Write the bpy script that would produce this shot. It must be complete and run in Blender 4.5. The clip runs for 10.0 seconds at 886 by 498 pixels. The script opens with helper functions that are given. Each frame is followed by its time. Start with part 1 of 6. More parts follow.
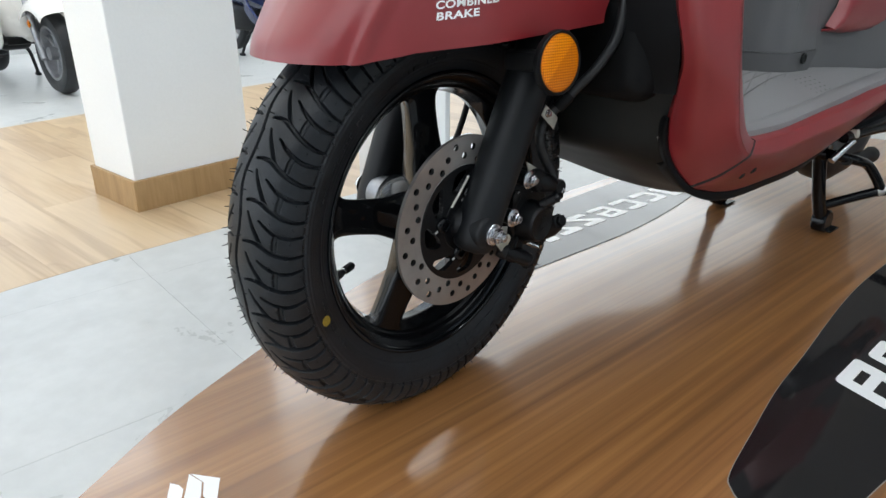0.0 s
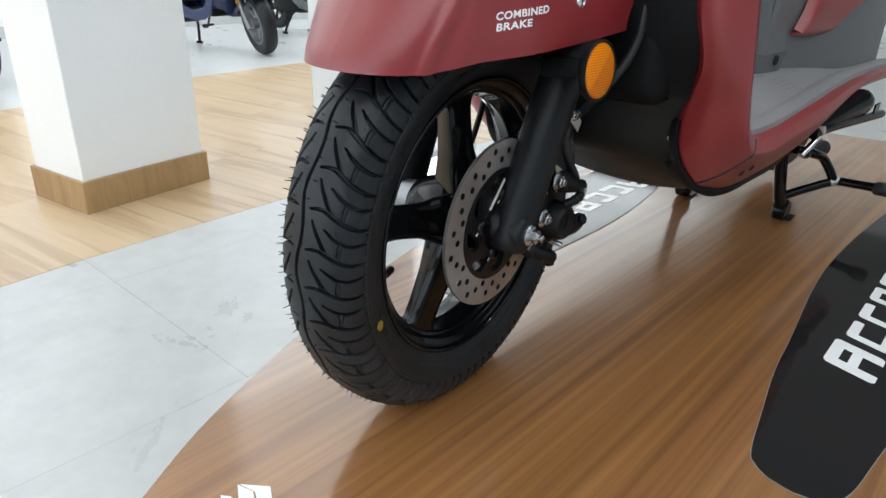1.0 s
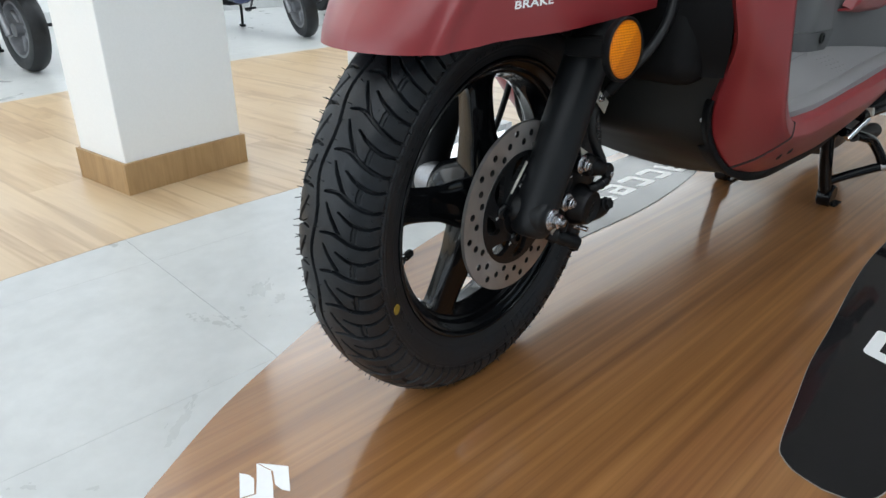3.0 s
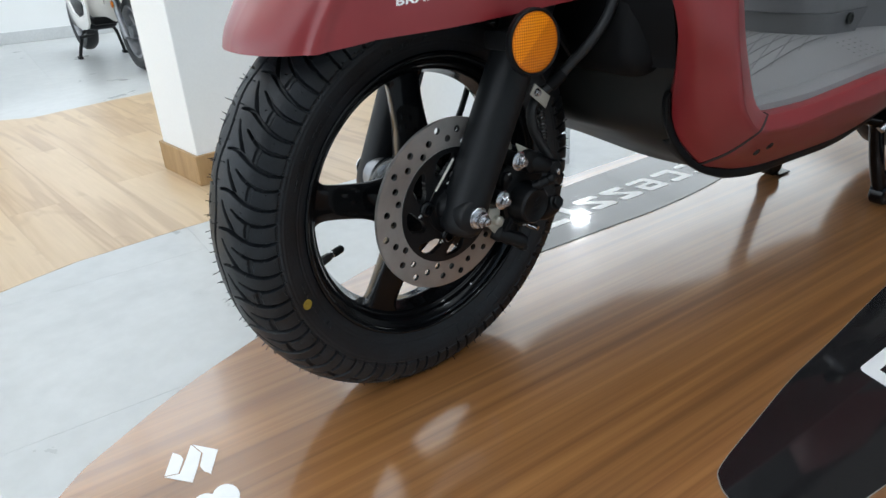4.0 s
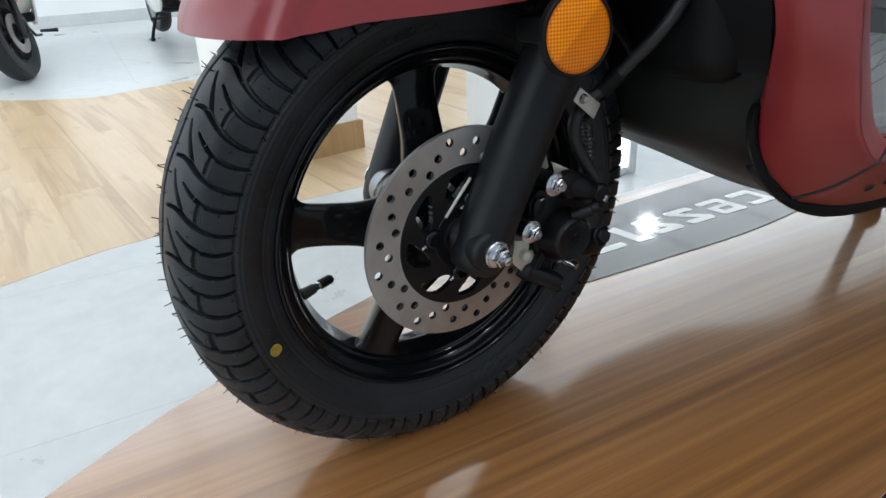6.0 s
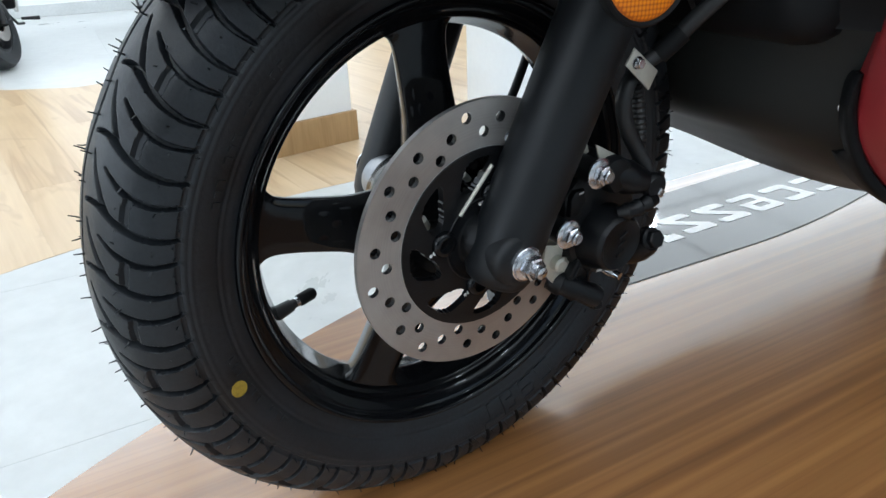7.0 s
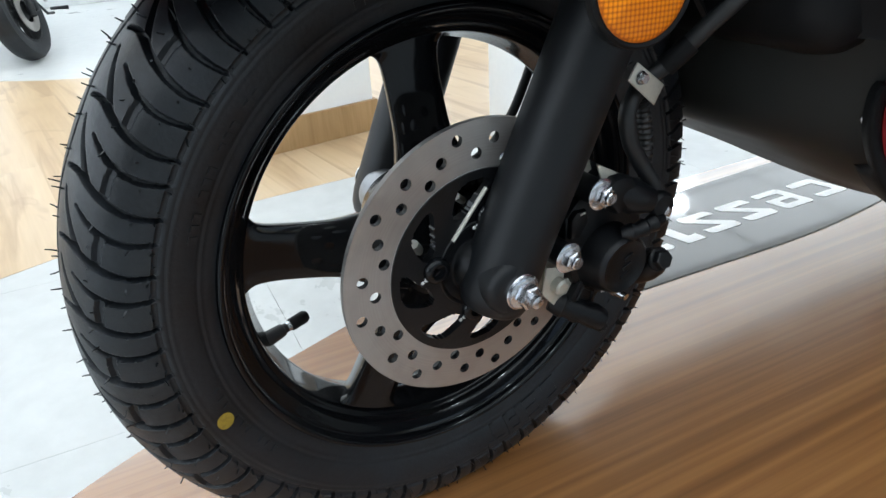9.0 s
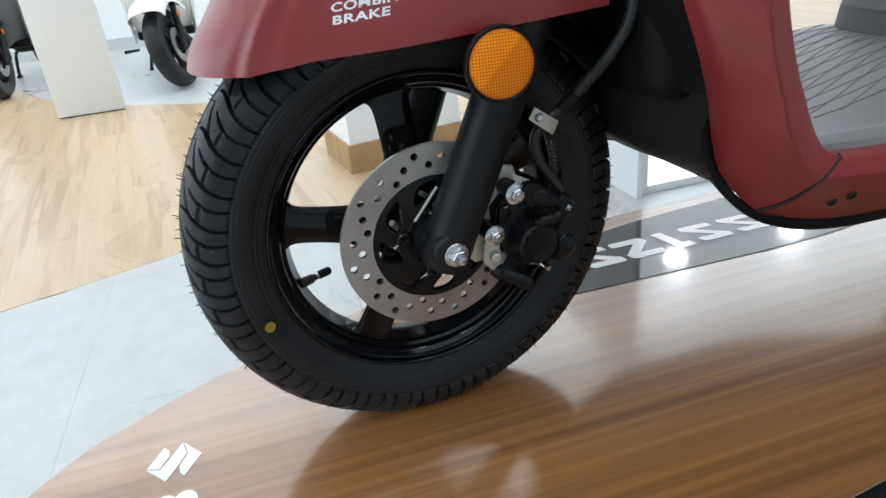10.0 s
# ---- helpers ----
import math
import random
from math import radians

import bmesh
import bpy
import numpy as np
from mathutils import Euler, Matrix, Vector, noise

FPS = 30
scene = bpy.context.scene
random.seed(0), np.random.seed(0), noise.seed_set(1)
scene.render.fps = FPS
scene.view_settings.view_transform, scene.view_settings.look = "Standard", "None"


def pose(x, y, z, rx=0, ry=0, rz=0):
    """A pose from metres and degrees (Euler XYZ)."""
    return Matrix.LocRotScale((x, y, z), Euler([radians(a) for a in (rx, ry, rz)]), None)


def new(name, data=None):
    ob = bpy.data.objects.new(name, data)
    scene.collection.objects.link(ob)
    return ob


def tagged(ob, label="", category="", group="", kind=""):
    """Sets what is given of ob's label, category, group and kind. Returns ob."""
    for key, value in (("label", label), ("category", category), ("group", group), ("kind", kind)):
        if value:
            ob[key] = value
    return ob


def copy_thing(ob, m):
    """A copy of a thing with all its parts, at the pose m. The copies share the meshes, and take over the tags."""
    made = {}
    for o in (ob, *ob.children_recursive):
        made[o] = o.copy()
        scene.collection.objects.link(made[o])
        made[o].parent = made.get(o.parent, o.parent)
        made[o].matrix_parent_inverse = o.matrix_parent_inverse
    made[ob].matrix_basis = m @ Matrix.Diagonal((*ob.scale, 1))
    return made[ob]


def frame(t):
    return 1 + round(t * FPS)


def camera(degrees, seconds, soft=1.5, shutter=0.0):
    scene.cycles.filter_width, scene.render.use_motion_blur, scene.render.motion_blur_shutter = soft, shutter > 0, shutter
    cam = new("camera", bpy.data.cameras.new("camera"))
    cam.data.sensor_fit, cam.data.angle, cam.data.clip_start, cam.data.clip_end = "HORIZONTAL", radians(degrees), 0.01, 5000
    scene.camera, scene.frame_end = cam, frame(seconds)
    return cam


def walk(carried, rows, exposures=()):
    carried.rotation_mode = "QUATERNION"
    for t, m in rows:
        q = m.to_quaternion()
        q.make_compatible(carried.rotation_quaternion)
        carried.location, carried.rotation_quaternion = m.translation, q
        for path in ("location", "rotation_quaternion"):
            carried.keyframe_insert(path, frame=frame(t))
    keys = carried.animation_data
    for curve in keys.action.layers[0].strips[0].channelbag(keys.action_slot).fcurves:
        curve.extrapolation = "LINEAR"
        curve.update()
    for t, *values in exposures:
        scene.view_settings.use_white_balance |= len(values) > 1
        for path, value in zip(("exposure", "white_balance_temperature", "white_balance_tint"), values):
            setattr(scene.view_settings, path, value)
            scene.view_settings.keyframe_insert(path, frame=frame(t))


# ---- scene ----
cam = camera(66.75, 10.0)
ROWS = [
    (0.0, 0.0029, 0.0004, 0.5038, 66.914, -0.085, -0.687),
    (0.2, -0.0287, -0.0036, 0.5050, 66.587, -0.003, -2.060),
    (0.5, -0.0716, -0.0067, 0.5096, 66.389, -0.228, -4.306),
    (0.7, -0.0948, -0.0063, 0.5156, 66.296, -0.664, -5.765),
    (1.0, -0.1232, -0.0032, 0.5214, 66.197, -1.127, -7.058),
    (1.5, -0.1591, 0.0048, 0.5178, 66.377, -1.636, -8.842),
    (1.7, -0.1673, 0.0047, 0.5170, 66.724, -1.766, -8.753),
    (2.0, -0.1718, 0.0042, 0.5168, 66.495, -1.909, -8.194),
    (2.2, -0.1704, 0.0039, 0.5174, 66.431, -1.789, -7.951),
    (2.5, -0.1585, 0.0035, 0.5189, 65.802, -1.330, -7.204),
    (2.7, -0.1406, 0.0033, 0.5192, 65.353, -0.906, -5.925),
    (3.8, 0.0655, 0.0092, 0.5132, 63.935, 2.138, 3.647),
    (4.0, 0.1095, 0.0139, 0.5198, 64.079, 2.867, 5.675),
    (4.2, 0.1507, 0.0172, 0.5300, 64.376, 3.326, 7.633),
    (4.5, 0.1989, 0.0216, 0.5386, 64.331, 3.749, 11.247),
    (4.7, 0.2172, 0.0278, 0.5388, 64.365, 3.351, 12.862),
    (5.0, 0.2262, 0.0466, 0.5389, 64.240, 3.153, 14.601),
    (5.2, 0.2179, 0.0670, 0.5348, 64.527, 3.002, 14.723),
    (5.5, 0.1875, 0.1058, 0.5200, 64.960, 2.090, 13.987),
    (5.7, 0.1660, 0.1335, 0.5094, 64.162, 1.830, 13.125),
    (6.0, 0.1380, 0.1705, 0.4901, 63.835, 2.001, 12.042),
    (6.2, 0.1233, 0.1901, 0.4733, 63.922, 1.686, 11.375),
    (7.3, 0.0958, 0.3172, 0.4367, 62.727, 1.789, 12.151),
    (7.5, 0.0928, 0.3322, 0.4347, 61.965, 1.691, 12.740),
    (7.8, 0.0848, 0.3417, 0.4303, 61.855, 1.377, 12.541),
    (8.0, 0.0820, 0.3439, 0.4289, 61.931, 1.258, 12.527),
    (8.2, 0.0830, 0.3467, 0.4291, 61.619, 1.305, 12.664),
    (8.5, 0.0872, 0.3494, 0.4325, 61.463, 1.328, 12.689),
    (8.7, 0.0922, 0.3455, 0.4390, 60.931, 1.770, 13.073),
    (9.0, 0.1165, 0.3204, 0.4568, 61.928, 3.012, 13.812),
    (9.2, 0.1515, 0.2885, 0.4734, 62.717, 3.853, 14.851),
    (9.5, 0.2177, 0.2313, 0.4978, 63.507, 4.931, 18.187),
    (10.0, 0.3150, 0.1494, 0.5198, 64.265, 5.396, 23.574),
]
EXPOSURES = [(0.0, -0.08, 6480, 10), (1.8, -0.01, 6450, 9), (2.5, -0.14, 6420, 9), (4.5, -0.20, 6250, 9), (6.0, -0.13, 6200, 8), (7.5, 0.20, 6100, 8), (9.0, 0.19, 6240, 8), (10.0, -0.08, 6200, 8)]
walk(cam, [(t, pose(*row)) for t, *row in ROWS], EXPOSURES)

# ---- places ----
# the showroom, the stand and the scooter share one axis: x to the scooter's front, y to its left, z up from the stand's top
ROOM = pose(0.00636, 0.74302, 0, 0, 0, 220.5)
HUB = Vector((-0.0135, 0.7545, 0.2365))
AXLE = Vector((0.71426, -0.69945, -0.02443)).normalized()
AHEAD = Vector((AXLE.y, -AXLE.x, 0)).normalized()
ABOVE = AHEAD.cross(AXLE)
if ABOVE.z < 0:
    ABOVE = -ABOVE
WHEEL = Matrix.Translation(HUB) @ Matrix((AHEAD, AXLE, ABOVE)).transposed().to_4x4()
WHEEL_IN_ROOM = ROOM.inverted() @ WHEEL
STAND = ROOM @ pose(0, 0, -0.003)
FLOOR = -0.256
CEILING = 2.52

# ---- world and light ----
world = bpy.data.worlds.new("showroom_world")
scene.world = world
world.use_nodes = True
sky = world.node_tree.nodes.new("ShaderNodeTexSky")
sky.sky_type = "NISHITA"
sky.sun_disc = False
sky.sun_elevation, sky.sun_rotation = radians(42), radians(60)
world.node_tree.links.new(sky.outputs[0], world.node_tree.nodes["Background"].inputs[0])
world.node_tree.nodes["Background"].inputs[1].default_value = 0.12
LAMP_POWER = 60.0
FILL_POWER = 1.35  # radiance of the added ceiling fill panels on the camera's side
MID_FILL_POWER = 1.0
FAR_FILL_POWER = 2.3
FRONT_FILL = 0.2  # radiance of the daylight in the front openings, added behind the camera
WINDOW_LIGHT = 2.4  # radiance of the daylight in the street windows
REAR_FILL = 0.85  # radiance of the daylight in the rear glazing, added to brighten reflections


# ---- materials ----
def mat_nodes(name):
    m = bpy.data.materials.new(name)
    m.use_nodes = True
    nt = m.node_tree
    return m, nt, nt.nodes["Principled BSDF"]


def node(nt, kind, **values):
    n = nt.nodes.new(kind)
    for key, value in values.items():
        n.inputs[key].default_value = value
    return n


def coords(nt, scale=(1, 1, 1), turn=(0, 0, 0), kind="Object"):
    tc = nt.nodes.new("ShaderNodeTexCoord")
    mp = nt.nodes.new("ShaderNodeMapping")
    mp.inputs["Scale"].default_value = scale
    mp.inputs["Rotation"].default_value = [radians(a) for a in turn]
    nt.links.new(tc.outputs[kind], mp.inputs[0])
    return mp.outputs[0]


def ramp(nt, fac, stops):
    r = nt.nodes.new("ShaderNodeValToRGB")
    els = r.color_ramp.elements
    while len(els) < len(stops):
        els.new(0.5)
    for el, (pos, col) in zip(els, stops):
        el.position = pos
        el.color = (*col, 1) if len(col) == 3 else col
    nt.links.new(fac, r.inputs[0])
    return r.outputs[0]


def mix_col(nt, fac, a, b, mode="MIX"):
    m = nt.nodes.new("ShaderNodeMix")
    m.data_type, m.blend_type = "RGBA", mode
    for sock, v in ((m.inputs[0], fac), (m.inputs[6], a), (m.inputs[7], b)):
        if isinstance(v, bpy.types.NodeSocket):
            nt.links.new(v, sock)
        elif isinstance(v, (int, float)):
            sock.default_value = v
        else:
            sock.default_value = (*v, 1)
    return m.outputs[2]


def noise_tex(nt, vec, scale, detail=4.0, rough=0.55, dist=0.0):
    n = node(nt, "ShaderNodeTexNoise", Scale=scale, Detail=detail, Roughness=rough, Distortion=dist)
    nt.links.new(vec, n.inputs["Vector"])
    return n.outputs[0]


def bump(nt, bsdf, height, strength, distance):
    b = node(nt, "ShaderNodeBump", Strength=strength, Distance=distance)
    nt.links.new(height, b.inputs["Height"])
    nt.links.new(b.outputs[0], bsdf.inputs["Normal"])


def plain(name, col, rough=0.5, metal=0.0, var=0.12, grain=60.0, big=4.0, relief=0.15, depth=0.0004, coat=0.0, spec=0.5, kind="Object", coat_rough=0.08):
    """A surface with a little variation of colour and gloss at two scales and a fine relief."""
    m, nt, b = mat_nodes(name)
    vec = coords(nt, kind=kind)
    fine, broad = noise_tex(nt, vec, grain, 5), noise_tex(nt, vec, big, 3)
    dark = tuple(c * (1 - var) for c in col)
    light = tuple(min(1, c * (1 + var)) for c in col)
    c1 = ramp(nt, broad, [(0.3, dark), (0.7, light)])
    c2 = mix_col(nt, 0.35, c1, ramp(nt, fine, [(0.35, dark), (0.65, light)]))
    nt.links.new(c2, b.inputs["Base Color"])
    b.inputs["Metallic"].default_value = metal
    b.inputs["Specular IOR Level"].default_value = spec
    rr = ramp(nt, broad, [(0.25, (rough * 0.85,) * 3), (0.75, (min(1, rough * 1.15),) * 3)])
    nt.links.new(rr, b.inputs["Roughness"])
    b.inputs["Coat Weight"].default_value = coat
    b.inputs["Coat Roughness"].default_value = coat_rough
    if relief:
        bump(nt, b, fine, relief, depth)
    return m


RUBBER = plain("tyre_rubber", (0.0078, 0.0099, 0.0128), 0.45, var=0.6, grain=320, big=30, relief=0.45, depth=0.0004, spec=0.42)
RUBBER_HOSE = plain("hose_rubber", (0.010, 0.0108, 0.012), 0.5, grain=500, relief=0.2)
RIM_BLACK = plain("gloss_black_rim", (0.0035, 0.004, 0.005), 0.2, var=0.3, grain=250, big=20, relief=0.04, depth=0.0001, spec=0.05, coat=0.45, coat_rough=0.07)
SATIN_BLACK = plain("satin_black_paint", (0.0055, 0.0065, 0.008), 0.46, var=0.2, grain=700, big=18, relief=0.2, depth=0.0002, spec=0.32)
CAST_GLOSS = plain("gloss_cast_black_metal", (0.0045, 0.005, 0.006), 0.34, var=0.4, grain=500, big=60, relief=0.5, depth=0.0005, spec=0.22, coat=0.22, coat_rough=0.10)
CAST_BLACK = plain("cast_black_metal", (0.004, 0.0045, 0.0055), 0.36, var=0.3, grain=900, big=40, relief=0.4, depth=0.0004, spec=0.25)
PLASTIC_BLACK = plain("black_plastic", (0.0055, 0.0058, 0.0064), 0.5, grain=900, big=10, relief=0.3, depth=0.0003, spec=0.15)
PLASTIC_DARK = plain("dark_grey_plastic", (0.019, 0.0208, 0.0202), 0.42, grain=900, big=8, relief=0.15, depth=0.0002, spec=0.15)
PLASTIC_GREY = plain("grey_plastic", (0.215, 0.211, 0.215), 0.5, grain=900, big=8, relief=0.35, depth=0.0003)
PANEL_GREY = plain("grey_gloss_panel", (0.115, 0.115, 0.119), 0.34, grain=700, big=6, relief=0.1)
RED_MATTE = plain("matte_red_paint", (0.235, 0.0155, 0.0195), 0.42, var=0.06, grain=1500, big=6, relief=0.06, depth=0.0002, coat=0.7, coat_rough=0.40, spec=0.5)
ZINC = plain("zinc_plated_steel", (0.62, 0.63, 0.66), 0.25, metal=1.0, var=0.2, grain=400, big=60, relief=0.15, depth=0.0002)
STEEL = plain("worn_steel", (0.6, 0.59, 0.58), 0.4, metal=0.8, var=0.2, grain=300, big=40, relief=0.2)
TAG_METAL = plain("pale_zinc_plate", (0.56, 0.55, 0.485), 0.42, metal=0.5, var=0.1, grain=300, big=40)
ALLOY = plain("cast_alloy", (0.32, 0.33, 0.35), 0.42, metal=0.9, var=0.2, grain=300, big=30)
PAINT_CHIP = plain("bare_metal_scuff", (0.66, 0.66, 0.65), 0.5, var=0.15, grain=900, big=200)
YELLOW = plain("yellow_paint_dot", (0.30, 0.20, 0.02), 0.55, var=0.25, grain=600, big=150)
WHITE_PRINT = plain("white_print", (0.90, 0.90, 0.90), 0.10, var=0.03, grain=200, big=10, relief=0)
PAINT_WHITE = plain("white_wall_paint", (0.88, 0.895, 0.895), 0.7, var=0.03, grain=140, big=1.2, relief=0.25, depth=0.0006)
PANEL_WHITE = plain("white_laminate", (0.80, 0.825, 0.835), 0.3, var=0.03, grain=60, big=2, relief=0.05)
PAINT_GREY = plain("grey_wall_paint", (0.16, 0.16, 0.165), 0.6, var=0.06, grain=140, big=1.2, relief=0.2)
CEILING_GREY = plain("grey_ceiling_paint", (0.24, 0.24, 0.245), 0.75, var=0.05, grain=140, big=1.2, relief=0.2)
SKIRT_GREY = plain("grey_skirting", (0.60, 0.615, 0.62), 0.5, grain=60, big=3)
BIKE_WHITE = plain("white_scooter_paint", (0.78, 0.77, 0.74), 0.25, var=0.04, grain=300, big=6, coat=0.5, relief=0)
BIKE_BLUE = plain("dark_blue_scooter_paint", (0.012, 0.022, 0.085), 0.25, var=0.1, grain=300, big=6, coat=0.5, relief=0)
BIKE_GREY = plain("grey_scooter_paint", (0.10, 0.105, 0.11), 0.3, var=0.1, grain=300, big=6, coat=0.4, relief=0)
PLINTH_GREY = plain("dark_grey_plinth", (0.085, 0.085, 0.088), 0.5, grain=700, big=8, relief=0.2)
# darker grey lends the raised footboard lines a groove's shade
TREAD_SHADE = plain("groove_shade_grey", (0.16, 0.158, 0.16), 0.55, grain=400, big=10, relief=0)
GROOVE = plain("dark_groove", (0.02, 0.02, 0.02), 0.7, grain=300, relief=0)


def disc_material():
    m, nt, b = mat_nodes("brushed_disc_steel")
    tc = nt.nodes.new("ShaderNodeTexCoord")
    sep = nt.nodes.new("ShaderNodeSeparateXYZ")
    nt.links.new(tc.outputs["Object"], sep.inputs[0])
    comb = nt.nodes.new("ShaderNodeCombineXYZ")
    nt.links.new(sep.outputs[0], comb.inputs[0])
    nt.links.new(sep.outputs[2], comb.inputs[1])
    ln = nt.nodes.new("ShaderNodeVectorMath")
    ln.operation = "LENGTH"
    nt.links.new(comb.outputs[0], ln.inputs[0])
    rad = nt.nodes.new("ShaderNodeCombineXYZ")
    nt.links.new(ln.outputs["Value"], rad.inputs[0])
    rings = noise_tex(nt, rad.outputs[0], 900, 3)
    blot = noise_tex(nt, tc.outputs["Object"], 35, 5)
    c = mix_col(nt, 0.5, ramp(nt, rings, [(0.3, (0.34, 0.325, 0.31)), (0.7, (0.48, 0.46, 0.44))]), ramp(nt, blot, [(0.3, (0.31, 0.295, 0.28)), (0.7, (0.50, 0.48, 0.46))]))
    nt.links.new(c, b.inputs["Base Color"])
    b.inputs["Metallic"].default_value = 0.85
    nt.links.new(ramp(nt, blot, [(0.2, (0.36,) * 3), (0.8, (0.5,) * 3)]), b.inputs["Roughness"])
    bump(nt, b, rings, 0.25, 0.0002)
    # turned finish: the sheen follows the circular tool marks
    tang = nt.nodes.new("ShaderNodeTangent")
    tang.direction_type, tang.axis = "RADIAL", "Y"
    nt.links.new(tang.outputs[0], b.inputs["Tangent"])
    b.inputs["Anisotropic"].default_value = 0.65
    return m


def amber_material():
    m, nt, b = mat_nodes("amber_reflector_lens")
    vec = coords(nt, (1, 1, 1))
    v = node(nt, "ShaderNodeTexVoronoi", Scale=380.0, Randomness=0.0)
    nt.links.new(vec, v.inputs["Vector"])
    # each prism's bright middle and dark rim are painted into the colour
    c = ramp(nt, v.outputs["Distance"], [(0.0, (1.0, 0.36, 0.002)), (0.35, (0.88, 0.26, 0.001)), (0.6, (0.50, 0.11, 0.0005))])
    # the prisms turn along a diagonal; the dimmer half is painted in
    side = node(nt, "ShaderNodeSeparateXYZ")
    nt.links.new(vec, side.inputs[0])
    half = node(nt, "ShaderNodeMath")
    nt.links.new(side.outputs[0], half.inputs[0])
    nt.links.new(side.outputs[2], half.inputs[1])
    c = mix_col(nt, 1.0, c, ramp(nt, half.outputs[0], [(0.0, (0.80, 0.72, 0.70)), (0.001, (1.0, 1.0, 1.0))]), "MULTIPLY")
    nt.links.new(c, b.inputs["Base Color"])
    b.inputs["Roughness"].default_value = 0.3
    b.inputs["Specular IOR Level"].default_value = 0.2
    b.inputs["Coat Weight"].default_value = 0.2
    b.inputs["Coat Roughness"].default_value = 0.05
    bump(nt, b, v.outputs["Distance"], 0.35, 0.0008)
    return m


def laminate_material():
    """Brown teak-look laminate, grain along x, under a smooth film."""
    m, nt, b = mat_nodes("brown_teak_laminate")
    fine = noise_tex(nt, coords(nt, (1.1, 75, 1)), 1.0, 3, 0.5, 0.15)
    band = noise_tex(nt, coords(nt, (0.7, 20, 1)), 1.0, 3, 0.5, 0.5)
    wide = noise_tex(nt, coords(nt, (0.5, 5, 1)), 1.0, 2, 0.5, 0.4)
    c = ramp(nt, band, [(0.3, (0.138, 0.053, 0.014)), (0.5, (0.285, 0.121, 0.034)), (0.7, (0.45, 0.212, 0.068))])
    c = mix_col(nt, 0.5, c, ramp(nt, fine, [(0.35, (0.108, 0.042, 0.012)), (0.66, (0.45, 0.208, 0.070))]))
    c = mix_col(nt, 0.3, c, ramp(nt, wide, [(0.35, (0.175, 0.073, 0.023)), (0.65, (0.375, 0.166, 0.054))]))
    pores = noise_tex(nt, coords(nt, (2.0, 210, 1)), 1.0, 3, 0.55)
    c = mix_col(nt, 1.0, c, ramp(nt, pores, [(0.34, (0.92, 0.91, 0.90)), (0.5, (1.04, 1.04, 1.04)), (0.68, (1.08, 1.08, 1.08))]), "MULTIPLY")
    nt.links.new(c, b.inputs["Base Color"])
    smear = noise_tex(nt, coords(nt, (2, 2, 2)), 3.0, 5, 0.6)
    nt.links.new(ramp(nt, smear, [(0.3, (0.3,) * 3), (0.75, (0.42,) * 3)]), b.inputs["Roughness"])
    b.inputs["Specular IOR Level"].default_value = 0.45
    b.inputs["Coat Weight"].default_value = 1.0
    b.inputs["Coat IOR"].default_value = 1.95
    b.inputs["Coat Roughness"].default_value = 0.115
    return m


def plank_material():
    """Pale oak vinyl, one tone per plank, grain along y."""
    m, nt, b = mat_nodes("pale_oak_vinyl")
    info = nt.nodes.new("ShaderNodeObjectInfo")
    tc = nt.nodes.new("ShaderNodeTexCoord")
    off = nt.nodes.new("ShaderNodeVectorMath")
    off.operation = "ADD"
    nt.links.new(tc.outputs["Object"], off.inputs[0])
    scaled = nt.nodes.new("ShaderNodeVectorMath")
    scaled.operation = "SCALE"
    comb = nt.nodes.new("ShaderNodeCombineXYZ")
    for i in range(3):
        nt.links.new(info.outputs["Random"], comb.inputs[i])
    nt.links.new(comb.outputs[0], scaled.inputs[0])
    scaled.inputs["Scale"].default_value = 37.0
    nt.links.new(scaled.outputs[0], off.inputs[1])

    def stretched(sc):
        mp = nt.nodes.new("ShaderNodeMapping")
        mp.inputs["Scale"].default_value = sc
        nt.links.new(off.outputs[0], mp.inputs[0])
        return mp.outputs[0]

    fine = noise_tex(nt, stretched((70, 3.0, 1)), 1.0, 6, 0.6, 0.4)
    flame = noise_tex(nt, stretched((10, 0.55, 1)), 1.0, 3, 0.5, 0.9)
    broad = noise_tex(nt, stretched((5, 0.8, 1)), 1.0, 3, 0.5, 1.2)
    knots = noise_tex(nt, stretched((6, 3.0, 1)), 1.0, 2, 0.5, 1.2)
    tone = ramp(nt, info.outputs["Random"], [(0.0, (0.59, 0.425, 0.25)), (0.5, (0.63, 0.465, 0.285)), (1.0, (0.67, 0.505, 0.32))])
    c = mix_col(nt, 0.4, tone, ramp(nt, broad, [(0.3, (0.46, 0.295, 0.145)), (0.5, (0.66, 0.50, 0.31)), (0.75, (0.74, 0.59, 0.40))]))
    c = mix_col(nt, 0.18, c, ramp(nt, fine, [(0.3, (0.40, 0.26, 0.13)), (0.7, (0.74, 0.58, 0.39))]))
    c = mix_col(nt, ramp(nt, flame, [(0.52, (0, 0, 0)), (0.60, (0.46, 0.46, 0.46)), (0.63, (0.38, 0.38, 0.38)), (0.72, (0, 0, 0))]), c, (0.36, 0.22, 0.115))
    c = mix_col(nt, ramp(nt, knots, [(0.62, (0, 0, 0)), (0.68, (0.25, 0.25, 0.25)), (0.72, (0.1, 0.1, 0.1)), (0.78, (0.3, 0.3, 0.3))]), c, (0.34, 0.21, 0.11))
    nt.links.new(c, b.inputs["Base Color"])
    b.inputs["Roughness"].default_value = 0.32
    b.inputs["Coat Weight"].default_value = 0.15
    bump(nt, b, fine, 0.1, 0.0005)
    return m


